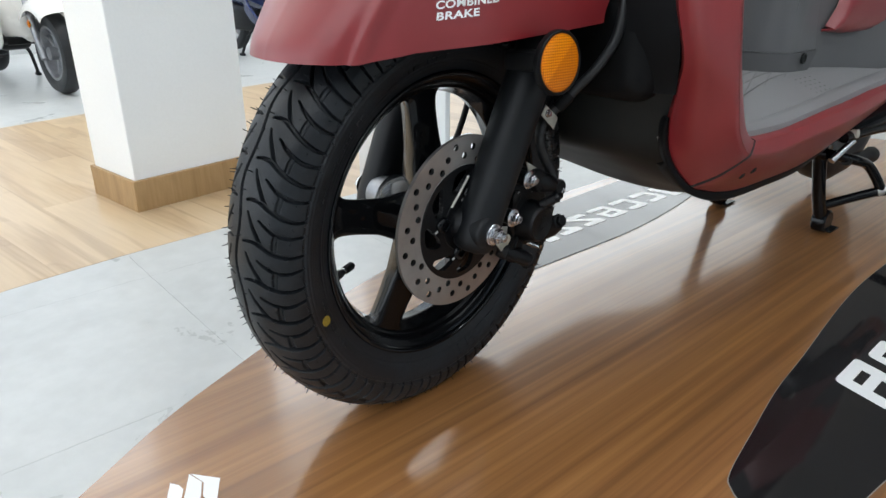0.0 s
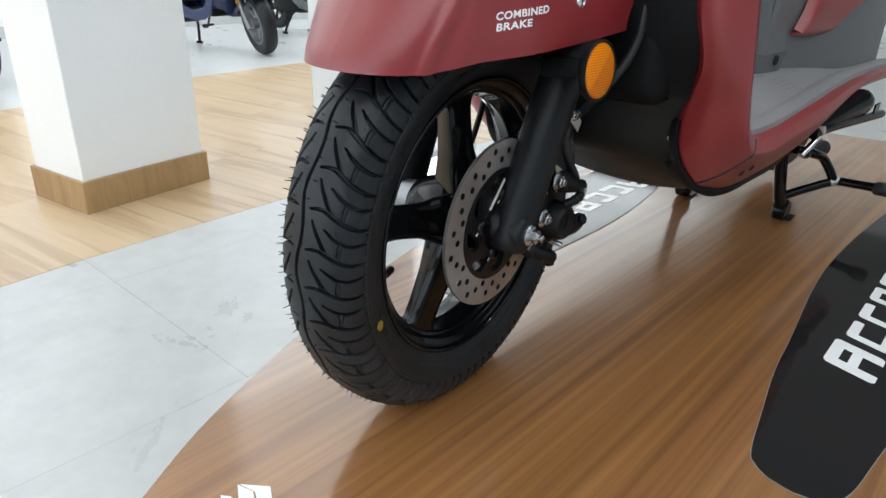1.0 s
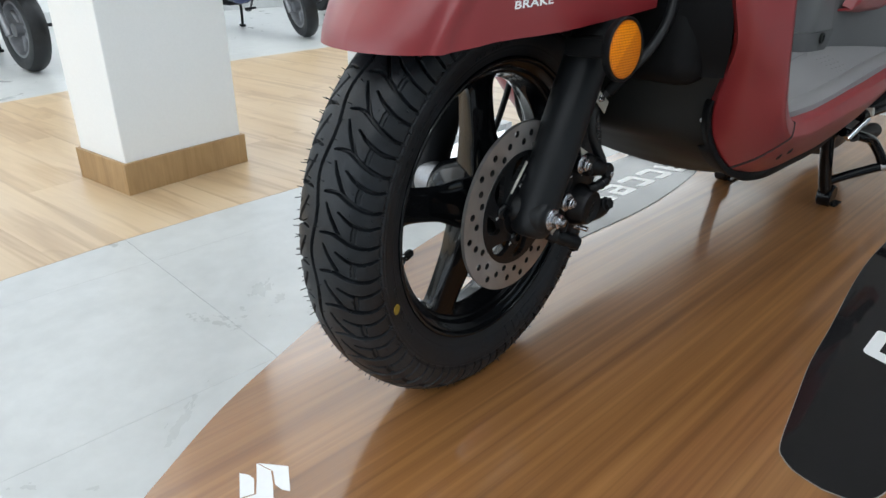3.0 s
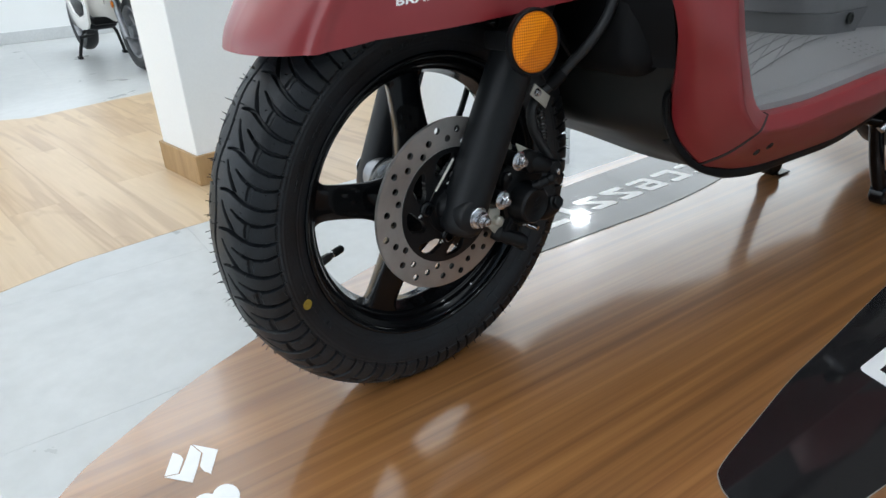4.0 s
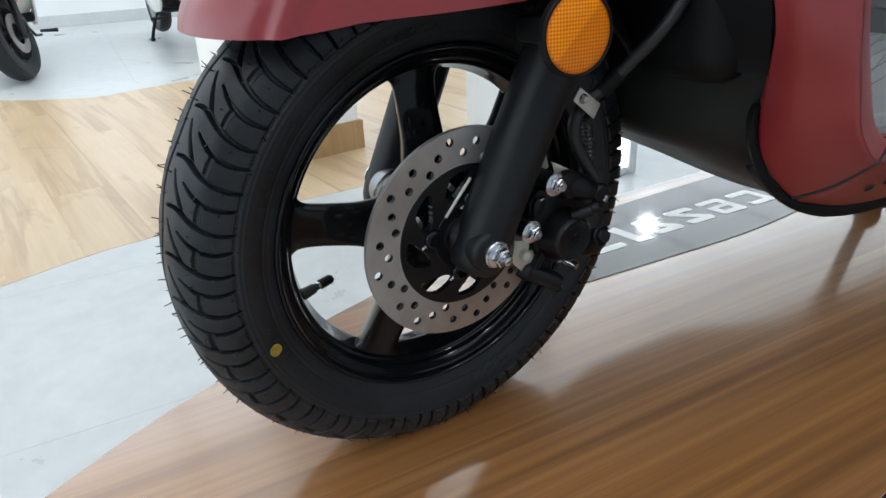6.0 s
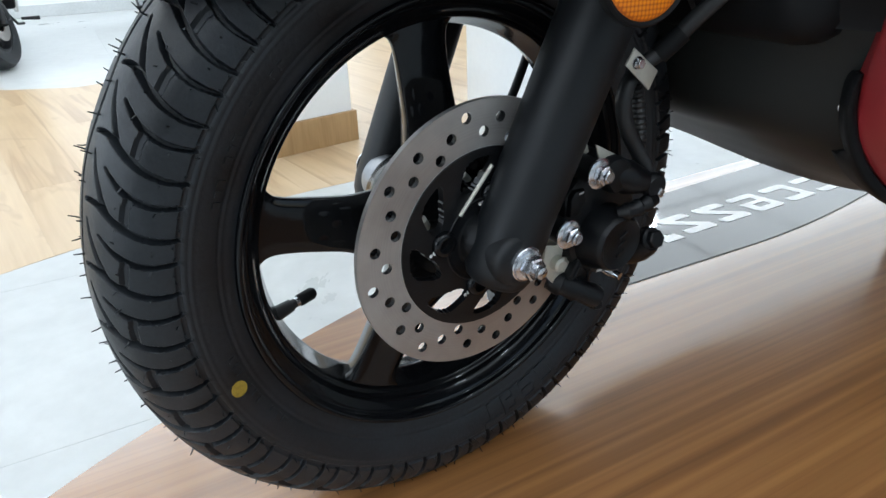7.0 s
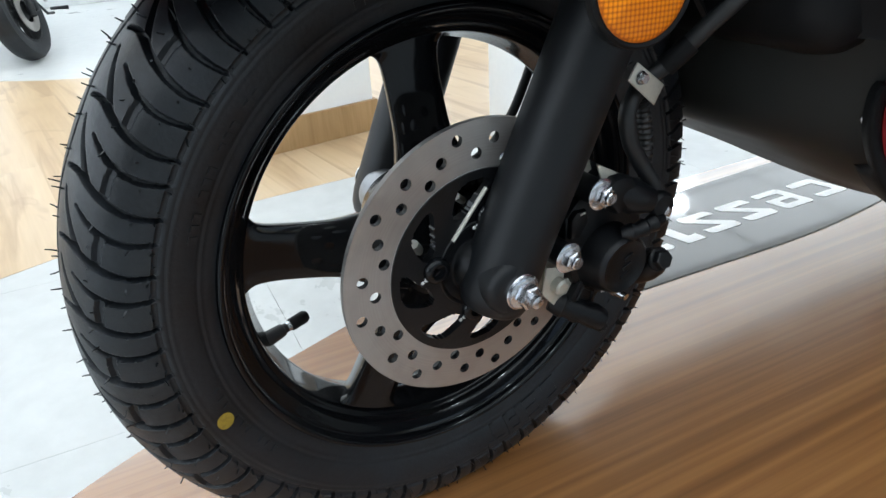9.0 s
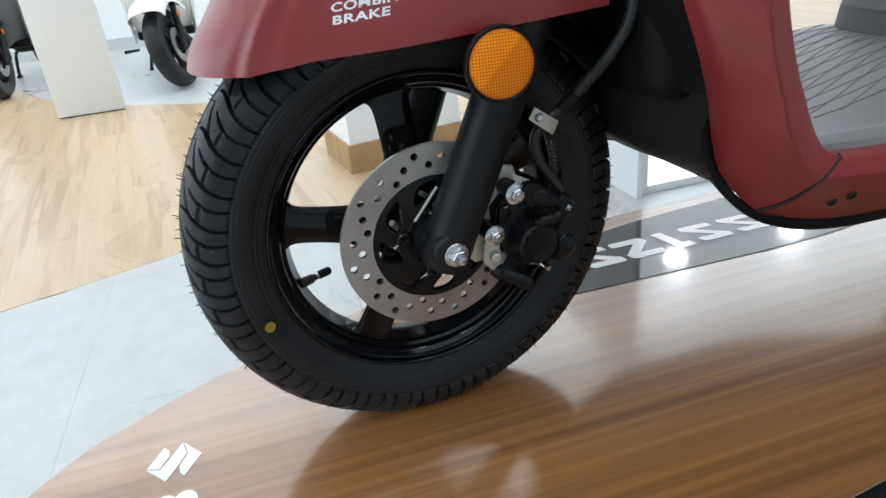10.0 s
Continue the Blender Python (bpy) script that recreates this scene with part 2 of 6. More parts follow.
def tile_material():
    m, nt, b = mat_nodes("pale_grey_vitrified_tile")
    vec = coords(nt)
    cloud = noise_tex(nt, vec, 2.6, 6, 0.62, 0.6)
    fine = noise_tex(nt, vec, 18, 5, 0.6)
    c = ramp(nt, cloud, [(0.3, (0.49, 0.505, 0.50)), (0.55, (0.575, 0.59, 0.585)), (0.8, (0.63, 0.645, 0.64))])
    c = mix_col(nt, 0.3, c, ramp(nt, fine, [(0.35, (0.47, 0.48, 0.475)), (0.65, (0.61, 0.62, 0.615))]))
    nt.links.new(c, b.inputs["Base Color"])
    nt.links.new(ramp(nt, cloud, [(0.3, (0.26,) * 3), (0.8, (0.38,) * 3)]), b.inputs["Roughness"])
    bump(nt, b, fine, 0.03, 0.0004)
    return m


def skirting_material():
    m, nt, b = mat_nodes("oak_skirting")
    vec = coords(nt, (9, 9, 2.2))
    g = noise_tex(nt, vec, 1.0, 5, 0.6, 1.2)
    f = noise_tex(nt, coords(nt, (120, 120, 5)), 1.0, 4)
    c = mix_col(nt, 0.25, ramp(nt, g, [(0.3, (0.30, 0.175, 0.07)), (0.7, (0.50, 0.33, 0.16))]), ramp(nt, f, [(0.3, (0.26, 0.15, 0.06)), (0.7, (0.5, 0.33, 0.17))]))
    nt.links.new(c, b.inputs["Base Color"])
    b.inputs["Roughness"].default_value = 0.4
    bump(nt, b, f, 0.1, 0.0004)
    return m


def film_material(name, col, rough):
    m, nt, b = mat_nodes(name)
    vec = coords(nt)
    s = noise_tex(nt, vec, 5, 5, 0.6)
    f = noise_tex(nt, vec, 140, 3)
    nt.links.new(ramp(nt, s, [(0.3, tuple(c * 0.75 for c in col)), (0.7, tuple(c * 1.3 for c in col))]), b.inputs["Base Color"])
    nt.links.new(ramp(nt, s, [(0.3, (rough * 0.8,) * 3), (0.7, (rough * 1.3,) * 3)]), b.inputs["Roughness"])
    b.inputs["Specular IOR Level"].default_value = 0.65
    return m


def lamp_material(name, strength, col=(0.89, 0.96, 1.0)):
    m, nt, b = mat_nodes(name)
    b.inputs["Emission Color"].default_value = (*col, 1)
    b.inputs["Emission Strength"].default_value = strength
    b.inputs["Base Color"].default_value = (0.8, 0.8, 0.8, 1)
    return m


DISC_STEEL = disc_material()
AMBER = amber_material()
LAMINATE = laminate_material()
PLANK = plank_material()
TILE = tile_material()
SKIRTING = skirting_material()
FILM_BLACK = film_material("black_vinyl_film", (0.014, 0.0135, 0.0145), 0.055)
FILM_EDGE = plain("film_edge_light", (0.26, 0.25, 0.245), 0.5, grain=300, big=20, relief=0)
FILM_GROUT = plain("tile_grout", (0.64, 0.65, 0.645), 0.8, grain=120, big=3)
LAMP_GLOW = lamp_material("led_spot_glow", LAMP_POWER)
# fill panels, brighter or dimmer by row to set the stand's reflections
FILL_GLOW = lamp_material("ceiling_fill_glow", FILL_POWER)
MID_FILL_GLOW = lamp_material("dim_ceiling_fill_glow", MID_FILL_POWER)
FAR_FILL_GLOW = lamp_material("bright_ceiling_fill_glow", FAR_FILL_POWER)
LIGHTBOX_GLOW = lamp_material("lightbox_glow", 2.2)


# ---- mesh helpers ----
def mesh_of(bm, name, mat, smooth=True, angle=40):
    me = bpy.data.meshes.new(name)
    bmesh.ops.recalc_face_normals(bm, faces=bm.faces)
    bm.to_mesh(me)
    bm.free()
    me.materials.append(mat)
    if smooth:
        me.shade_smooth()
        me.set_sharp_from_angle(angle=radians(angle))
    return me


def part(name, bm, mat, parent, label="", m=None, smooth=True, angle=40):
    """Links a bmesh as one mesh object under a thing or a part; m is its pose in the parent's frame."""
    ob = new(name, mesh_of(bm, name, mat, smooth, angle))
    ob.parent = parent
    if m is not None:
        ob.matrix_basis = m
    return tagged(ob, label)


def thing(name, m, label, category, group="", kind=""):
    ob = new(name)
    ob.matrix_basis = m
    ob.empty_display_size = 0.1
    return tagged(ob, label, category, group, kind)


def structure(name, bm, mat, label, m=ROOM, smooth=False, category="structure"):
    ob = new(name, mesh_of(bm, name, mat, smooth))
    ob.matrix_basis = m
    return tagged(ob, label, category, "", "structure")


def box(bm, x0, x1, y0, y1, z0, z1, bevel=0.0, seg=2):
    vs = [bm.verts.new((x, y, z)) for x in (x0, x1) for y in (y0, y1) for z in (z0, z1)]
    idx = [(0, 1, 3, 2), (4, 6, 7, 5), (0, 4, 5, 1), (2, 3, 7, 6), (0, 2, 6, 4), (1, 5, 7, 3)]
    fs = [bm.faces.new([vs[i] for i in f]) for f in idx]
    if bevel:
        es = list({e for f in fs for e in f.edges})
        bmesh.ops.bevel(bm, geom=es, offset=bevel, segments=seg, affect="EDGES", profile=0.5)
    return bm


def boxed(*args, **kw):
    return box(bmesh.new(), *args, **kw)


def revolve(profile, steps=96, axis="Y", closed=False, sweep=(0, 360)):
    """Turns (along, radius) points about an axis."""
    bm = bmesh.new()
    full = abs(sweep[1] - sweep[0]) >= 359.9
    n = steps if full else steps + 1
    rings = []
    for k in range(n):
        a = radians(sweep[0] + (sweep[1] - sweep[0]) * k / steps)
        ring = []
        for y, r in profile:
            if axis == "Y":
                co = (r * math.cos(a), y, r * math.sin(a))
            elif axis == "Z":
                co = (r * math.cos(a), r * math.sin(a), y)
            else:
                co = (y, r * math.cos(a), r * math.sin(a))
            ring.append(bm.verts.new(co))
        rings.append(ring)
    m = len(profile)
    for k in range(n if full else n - 1):
        a, b = rings[k], rings[(k + 1) % n]
        for i in range(m if closed else m - 1):
            j = (i + 1) % m
            bm.faces.new((a[i], a[j], b[j], b[i]))
    if not closed:
        for i in (0, m - 1):
            if profile[i][1] > 1e-6 and full and profile[i][1] < 0.02:
                bm.faces.new([r[i] for r in rings])
    bmesh.ops.remove_doubles(bm, verts=bm.verts, dist=1e-6)
    return bm


def rod(points, radius, sides=12, taper=None):
    """A round bar through points."""
    bm = bmesh.new()
    pts = [Vector(p) for p in points]
    rings = []
    ref = Vector((0.13, 0.31, 0.94))
    for i, p in enumerate(pts):
        d = (pts[min(i + 1, len(pts) - 1)] - pts[max(i - 1, 0)]).normalized()
        if abs(d.dot(ref)) > 0.95:
            ref = Vector((0.9, -0.3, 0.1))
        u = d.cross(ref).normalized()
        v = d.cross(u)
        r = radius if taper is None else radius * taper[i]
        rings.append([bm.verts.new(p + r * (math.cos(2 * math.pi * k / sides) * u + math.sin(2 * math.pi * k / sides) * v)) for k in range(sides)])
    for a, b in zip(rings, rings[1:]):
        for k in range(sides):
            bm.faces.new((a[k], a[(k + 1) % sides], b[(k + 1) % sides], b[k]))
    bm.faces.new(rings[0])
    bm.faces.new(rings[-1])
    return bm


def curve_pts(points, per=8):
    """A smooth line through points."""
    pts = [Vector(p) for p in points]
    out = []
    for i in range(len(pts) - 1):
        p0, p1, p2, p3 = pts[max(i - 1, 0)], pts[i], pts[i + 1], pts[min(i + 2, len(pts) - 1)]
        for k in range(per):
            t = k / per
            out.append(0.5 * ((2 * p1) + (p2 - p0) * t + (2 * p0 - 5 * p1 + 4 * p2 - p3) * t * t + (3 * p1 - p0 - 3 * p2 + p3) * t ** 3))
    return out + [pts[-1]]


def sheet(rows, thickness=0.0, flip=False):
    """A surface through rows of points, with thickness behind it."""
    bm = bmesh.new()
    grid = [[bm.verts.new(p) for p in row] for row in rows]
    for a, b in zip(grid, grid[1:]):
        for i in range(len(a) - 1):
            bm.faces.new((a[i], a[i + 1], b[i + 1], b[i]))
    if thickness:
        bmesh.ops.recalc_face_normals(bm, faces=bm.faces)
        bmesh.ops.solidify(bm, geom=list(bm.faces), thickness=-thickness if flip else thickness)
    return bm


def plate(outline, z0, z1, bevel=0.0, plane="XY"):
    """A flat plate with an outline in a plane, from z0 to z1."""
    bm = bmesh.new()
    put = {"XY": lambda a, b, c: (a, b, c), "XZ": lambda a, b, c: (a, c, b), "YZ": lambda a, b, c: (c, a, b)}[plane]
    low = [bm.verts.new(put(a, b, z0)) for a, b in outline]
    top = [bm.verts.new(put(a, b, z1)) for a, b in outline]
    n = len(outline)
    f0, f1 = bm.faces.new(low), bm.faces.new(top)
    for i in range(n):
        bm.faces.new((low[i], low[(i + 1) % n], top[(i + 1) % n], top[i]))
    if bevel:
        es = list({e for f in (f0, f1) for e in f.edges})
        bmesh.ops.bevel(bm, geom=es, offset=bevel, segments=2, affect="EDGES", profile=0.5)
    return bm


def hex_bolt(head=0.006, height=0.006, flange=0.009, along="Y"):
    """A flanged hexagon bolt head that looks along +y."""
    bm = revolve([(0, flange * 0.01), (0, flange), (0.0015, flange), (0.0028, flange * 0.8), (0.0028, flange * 0.01)], 24)
    ring = []
    for y, s in ((0.002, 1.0), (0.002 + height * 0.85, 1.0), (0.002 + height, 0.86)):
        ring.append([bm.verts.new((s * head * math.cos(math.pi * k / 3), y, s * head * math.sin(math.pi * k / 3))) for k in range(6)])
    for a, b in zip(ring, ring[1:]):
        for k in range(6):
            bm.faces.new((a[k], a[(k + 1) % 6], b[(k + 1) % 6], b[k]))
    bm.faces.new(ring[-1])
    return bm


def at(x, y, z, rx=0, ry=0, rz=0):
    return pose(x, y, z, rx, ry, rz)


# ---- the showroom ----
def smooth_edge(points, x):
    """Height of a curve through (x, y) points, by cosine-free linear pieces."""
    xs = [p[0] for p in points]
    return float(np.interp(x, xs, [p[1] for p in points]))


# edges of the oak strip: near the stand, and towards the parked scooters
OAK_NEAR = [(-9, -1.40), (-0.65, -1.363), (-0.29, -1.35), (0.05, -1.33), (0.33, -1.295), (0.47, -1.245), (0.68, -1.165), (0.88, -1.10), (1.4, -0.85), (2.2, -0.35), (5, 2.0)]
OAK_FAR = [(-9, -4.0), (-2.8, -3.79), (-1.66, -3.73), (-0.45, -3.46), (-0.05, -3.37), (0.22, -3.29), (0.5, -3.42), (0.85, -3.66), (1.36, -4.18), (1.55, -4.5), (2.4, -6.4), (5, -6.5)]
X0, X1, Y0, Y1 = -8.6, 4.6, -6.6, 6.5

slab = structure("floor", boxed(X0 - 0.2, X1 + 0.2, Y0 - 0.2, Y1 + 0.2, FLOOR - 0.2, FLOOR - 0.012), FILM_GROUT, "grey grout bed below the showroom floor tiles")

def glazed_wall(name, label, along, at_y, out, openings, sill, head):
    """A wall along x or y with wide openings between piers; out is the side on which it is thick."""
    bm = bmesh.new()
    a0, a1 = along

    def piece(p, q, z0, z1):
        lo, hi = sorted((at_y, at_y + 0.2 * out))
        if name in ("wall_back", "wall_front"):
            box(bm, p, q, lo, hi, z0, z1)
        else:
            box(bm, lo, hi, p, q, z0, z1)

    piece(a0, a1, FLOOR - 0.01, sill)
    piece(a0, a1, head, CEILING + 0.1)
    edge = a0
    for o0, o1 in openings:
        piece(edge, o0, sill, head)
        edge = o1
    piece(edge, a1, sill, head)
    # walls out of view are grey to hold back bounced light
    return structure(name, bm, PAINT_WHITE if name == "wall_back" else PAINT_GREY, label)


# rear glazing is out of view, added to brighten the stand's reflections
BACK_OPEN = [(-8.2, -5.3), (-5.1, -2.2), (-2.0, 0.9), (1.1, 4.0)]
# the third side opening is added to light the mudguard's nose
SIDE_OPEN = [(-6.2, -3.4), (-3.1, -0.3), (0.0, 2.8)]
glazed_wall("wall_back", "low white wall behind the parked scooters, with unseen glazing added above", (X0 - 0.2, X1 + 0.2), Y0, -1, BACK_OPEN, 0.55, 2.35)
glazed_wall("wall_right", "unseen grey side wall with wide openings that let daylight in", (Y0, Y1), X1, 1, SIDE_OPEN, 0.1, 2.35)
structure("wall_left", boxed(X0 - 0.2, X0, Y0, Y1, FLOOR - 0.01, CEILING + 0.1), PAINT_WHITE, "plain white painted showroom side wall")
# front openings are out of view, added as fill from the camera's side
FRONT_OPEN = [(-5.6, -2.9), (-2.6, 0.1), (0.4, 3.1)]
glazed_wall("wall_front", "unseen grey wall with wide openings added for fill daylight", (X0, X1), Y1, 1, FRONT_OPEN, 0.1, 2.35)
structure("ceiling", boxed(X0, X1, Y0, Y1, CEILING, CEILING + 0.1), CEILING_GREY, "flat grey showroom ceiling")
skirt = bmesh.new()
box(skirt, X0, X1, Y0, Y0 + 0.012, FLOOR, FLOOR + 0.10, 0.003)
structure("baseboard", skirt, SKIRT_GREY, "grey skirting along the white wall")

# wide luminous panels added to the unseen ceiling as fill, with a few round dome lamps
fill_panel = None
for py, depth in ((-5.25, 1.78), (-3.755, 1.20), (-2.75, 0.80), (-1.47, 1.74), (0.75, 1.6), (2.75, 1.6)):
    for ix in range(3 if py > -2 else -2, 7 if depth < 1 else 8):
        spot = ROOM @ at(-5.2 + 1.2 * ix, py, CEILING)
        if fill_panel is None or (py, depth) != last_row:
            fill_panel = thing("ceiling_light", spot, "wide luminous panel added to the unseen ceiling as fill light", "ceiling light", "luminous panels in the ceiling")
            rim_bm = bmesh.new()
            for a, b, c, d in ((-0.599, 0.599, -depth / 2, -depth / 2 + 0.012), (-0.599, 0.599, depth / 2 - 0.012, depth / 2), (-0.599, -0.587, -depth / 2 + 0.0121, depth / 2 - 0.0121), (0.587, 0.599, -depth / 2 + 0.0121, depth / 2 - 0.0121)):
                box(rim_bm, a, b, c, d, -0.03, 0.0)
            part("frame", rim_bm, PANEL_WHITE, fill_panel, "white metal frame", smooth=False)
            part("diffuser", boxed(-0.5868, 0.5868, -depth / 2 + 0.0122, depth / 2 - 0.0122, -0.024, -0.006), FAR_FILL_GLOW if py < -3 else MID_FILL_GLOW if py < -1 else FILL_GLOW, fill_panel, "glowing white diffuser", smooth=False)
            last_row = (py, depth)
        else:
            copy_thing(fill_panel, spot)
spot_lamp = None
# first row set from its reflections; second row added for rim highlights
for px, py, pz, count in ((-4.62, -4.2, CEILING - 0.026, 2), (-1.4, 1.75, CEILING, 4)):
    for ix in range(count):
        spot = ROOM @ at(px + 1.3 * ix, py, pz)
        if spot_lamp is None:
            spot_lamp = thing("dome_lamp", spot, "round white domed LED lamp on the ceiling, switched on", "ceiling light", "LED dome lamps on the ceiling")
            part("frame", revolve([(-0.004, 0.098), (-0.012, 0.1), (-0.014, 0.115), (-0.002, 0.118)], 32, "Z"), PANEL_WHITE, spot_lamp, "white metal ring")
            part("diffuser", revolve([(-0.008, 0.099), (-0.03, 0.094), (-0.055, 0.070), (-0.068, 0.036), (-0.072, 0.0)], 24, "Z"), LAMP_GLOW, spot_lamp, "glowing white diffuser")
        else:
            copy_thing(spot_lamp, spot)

# daylight in the openings; the front and rear ones are added fill
def window_light(w, h, radiance, m):
    ld = bpy.data.lights.new("window_daylight", "AREA")
    ld.shape, ld.size, ld.size_y, ld.energy, ld.color = "RECTANGLE", w, h, radiance * math.pi * w * h, (0.90, 0.95, 1.0)
    new("window_daylight", ld).matrix_basis = m


for o0, o1 in BACK_OPEN:
    window_light(o1 - o0, 1.8, REAR_FILL, ROOM @ at((o0 + o1) / 2, Y0 - 0.1, 1.45, 90, 0, 0))
for o0, o1 in FRONT_OPEN:
    window_light(o1 - o0, 2.25, FRONT_FILL, ROOM @ at((o0 + o1) / 2, Y1 + 0.1, 1.22, -90, 0, 0))
for o0, o1 in SIDE_OPEN:
    window_light(o1 - o0, 2.25, WINDOW_LIGHT, ROOM @ at(X1 + 0.1, (o0 + o1) / 2, 1.22, 90, 0, 90))


# square pillar with an oak skirting; the building is turned a little against the stand
BUILDING = 8.2
def pillar(name, x0, x1, y0, y1, label):
    m = ROOM @ at(-0.133, -1.662, 0, 0, 0, BUILDING)
    p = structure(name, boxed(x0, x1, y0, y1, FLOOR - 0.005, CEILING, 0.004), PAINT_WHITE, label, m, category="pillar")
    for k, (a, b, c, d) in enumerate(((x0 - 0.012, x1 + 0.012, y1, y1 + 0.012), (x0 - 0.012, x1 + 0.012, y0 - 0.012, y0), (x1, x1 + 0.012, y0, y1), (x0 - 0.012, x0, y0, y1))):
        part("skirting", boxed(a, b, c, d, FLOOR, FLOOR + 0.105, 0.0015, 1), SKIRTING, p, "oak-look skirting board")
    return p


pillar("pillar", -0.452, -0.012, -0.30, -0.012, "square white painted pillar with an oak skirting")

# white display unit beside the stand: an upright side panel and a low lightbox
unit = thing("display_unit", ROOM @ at(-1.04, -0.985, FLOOR), "white display unit with an upright side panel and a low lightbox", "display unit")
part("side_panel", boxed(0.160, 0.180, -0.455, 0.022, 0.0, 1.15, 0.002), PANEL_WHITE, unit, "tall plain white side panel")
lightbox = part("lightbox", boxed(-0.172, 0.1595, -0.24, -0.012, 0.0, 0.18, 0.002), PANEL_WHITE, unit, "low white lightbox")
fr = bmesh.new()
box(fr, -0.172, -0.142, -0.0118, 0.0, 0.0, 0.18, 0.0015)
box(fr, 0.130, 0.1595, -0.0118, 0.0, 0.0, 0.18, 0.0015)
box(fr, -0.1418, 0.1298, -0.0118, 0.0, 0.0, 0.024, 0.0015)
box(fr, -0.1418, 0.1298, -0.0118, 0.0, 0.156, 0.18, 0.0015)
part("frame", fr, PANEL_WHITE, lightbox, "white frame round the lit panel")
part("lit_panel", boxed(-0.1416, 0.1296, -0.0116, -0.006, 0.0242, 0.1558), LIGHTBOX_GLOW, lightbox, "evenly lit white panel")

# thin white board standing on the oak strip
board = thing("display_board", ROOM @ at(1.03, -3.555, FLOOR), "thin white free-standing display board on the oak floor", "display board")
part("panel", boxed(-0.178, 0.178, -0.02, 0.01, 0.006, 1.7, 0.003), PANEL_WHITE, board, "plain white panel")
part("foot", boxed(-0.172, 0.172, -0.016, 0.006, 0.0, 0.0058), PLASTIC_BLACK, board, "thin dark base strip")


# ---- the wooden stand ----
STAND_RIGHT = [(0.492, 0.03), (0.486, 0.0), (0.478, -0.02), (0.43, -0.074), (0.393, -0.1), (0.293, -0.16), (0.172, -0.214), (0.076, -0.253), (-0.1, -0.312), (-0.3, -0.362), (-0.5, -0.39), (-0.8, -0.402), (-1.2, -0.4), (-1.55, -0.37), (-1.75, -0.30), (-1.87, -0.19), (-1.915, -0.05)]
STAND_LEFT = [(-1.93, 0.1), (-1.92, 0.3), (-1.85, 0.5), (-1.7, 0.64), (-1.4, 0.7), (-0.9, 0.72), (-0.4, 0.68), (-0.1, 0.6), (0.12, 0.5), (0.3, 0.35), (0.42, 0.2), (0.478, 0.09)]
outline = [(p.x, p.y) for p in curve_pts([(x, y, 0) for x, y in STAND_RIGHT + STAND_LEFT + STAND_RIGHT[:1]], 5)][:-1]
stand = thing("display_stand", STAND, "low boat-shaped display stand topped with glossy brown teak laminate", "display stand")
part("top", plate(outline, -0.018, 0.0, 0.0015), LAMINATE, stand, "glossy brown teak-look laminate top")
inner = [(x * 0.985 - 0.005, y * 0.97 + 0.003) for x, y in outline]
part("side", plate(inner, FLOOR + 0.003, -0.0182), PANEL_WHITE, stand, "white side panel")


# vinyl graphics on the stand
def film(name, outline_pts, mat, parent, label, z=0.0012, smooth_steps=6):
    pts = [(p.x, p.y) for p in curve_pts([(x, y, 0) for x, y in outline_pts + outline_pts[:1]], smooth_steps)][:-1] if smooth_steps else outline_pts
    body = part(name, plate(pts, 0.0002, z), mat, parent, label, smooth=False)
    if smooth_steps:
        # pale rim paints the light that the film's thin edge catches
        cx, cy = sum(q[0] for q in pts) / len(pts), sum(q[1] for q in pts) / len(pts)
        wide = [(x + math.copysign(0.0008, x - cx), y + math.copysign(0.0008, y - cy)) for x, y in pts]
        part("cut_edge", plate(wide, 0.0001, 0.0008), FILM_EDGE, body, "cut edge of the film, painted pale as if catching light", smooth=False)
    return body


near_film = thing("vinyl_graphic", STAND, "black gloss vinyl graphic with white shapes stuck on the stand", "vinyl graphic", "vinyl graphics on the stand")
film("backing", [(-0.088, 0.393), (-0.093, 0.366), (-0.105, 0.348), (-0.126, 0.336), (-0.213, 0.319), (-0.318, 0.30), (-0.433, 0.287), (-0.635, 0.262), (-0.796, 0.253), (-1.01, 0.258), (-1.228, 0.275), (-1.4, 0.32), (-1.42, 0.42), (-1.2, 0.47), (-0.8, 0.485), (-0.5, 0.475), (-0.227, 0.449), (-0.145, 0.442), (-0.112, 0.434), (-0.095, 0.42)], FILM_BLACK, near_film, "black gloss film", smooth_steps=4)
far_film = thing("vinyl_graphic", STAND, "black gloss vinyl strip with white shapes along the stand's edge", "vinyl graphic", "vinyl graphics on the stand")
film("backing", [(-0.18, -0.162), (-0.25, -0.157), (-0.48, -0.151), (-0.64, -0.149), (-0.80, -0.163), (-0.985, -0.196), (-1.05, -0.24), (-1.08, -0.32), (-1.03, -0.366), (-0.97, -0.371), (-0.68, -0.361), (-0.54, -0.352), (-0.415, -0.336), (-0.28, -0.30), (-0.19, -0.25), (-0.165, -0.20)], FILM_BLACK, far_film, "black gloss film", smooth_steps=4)


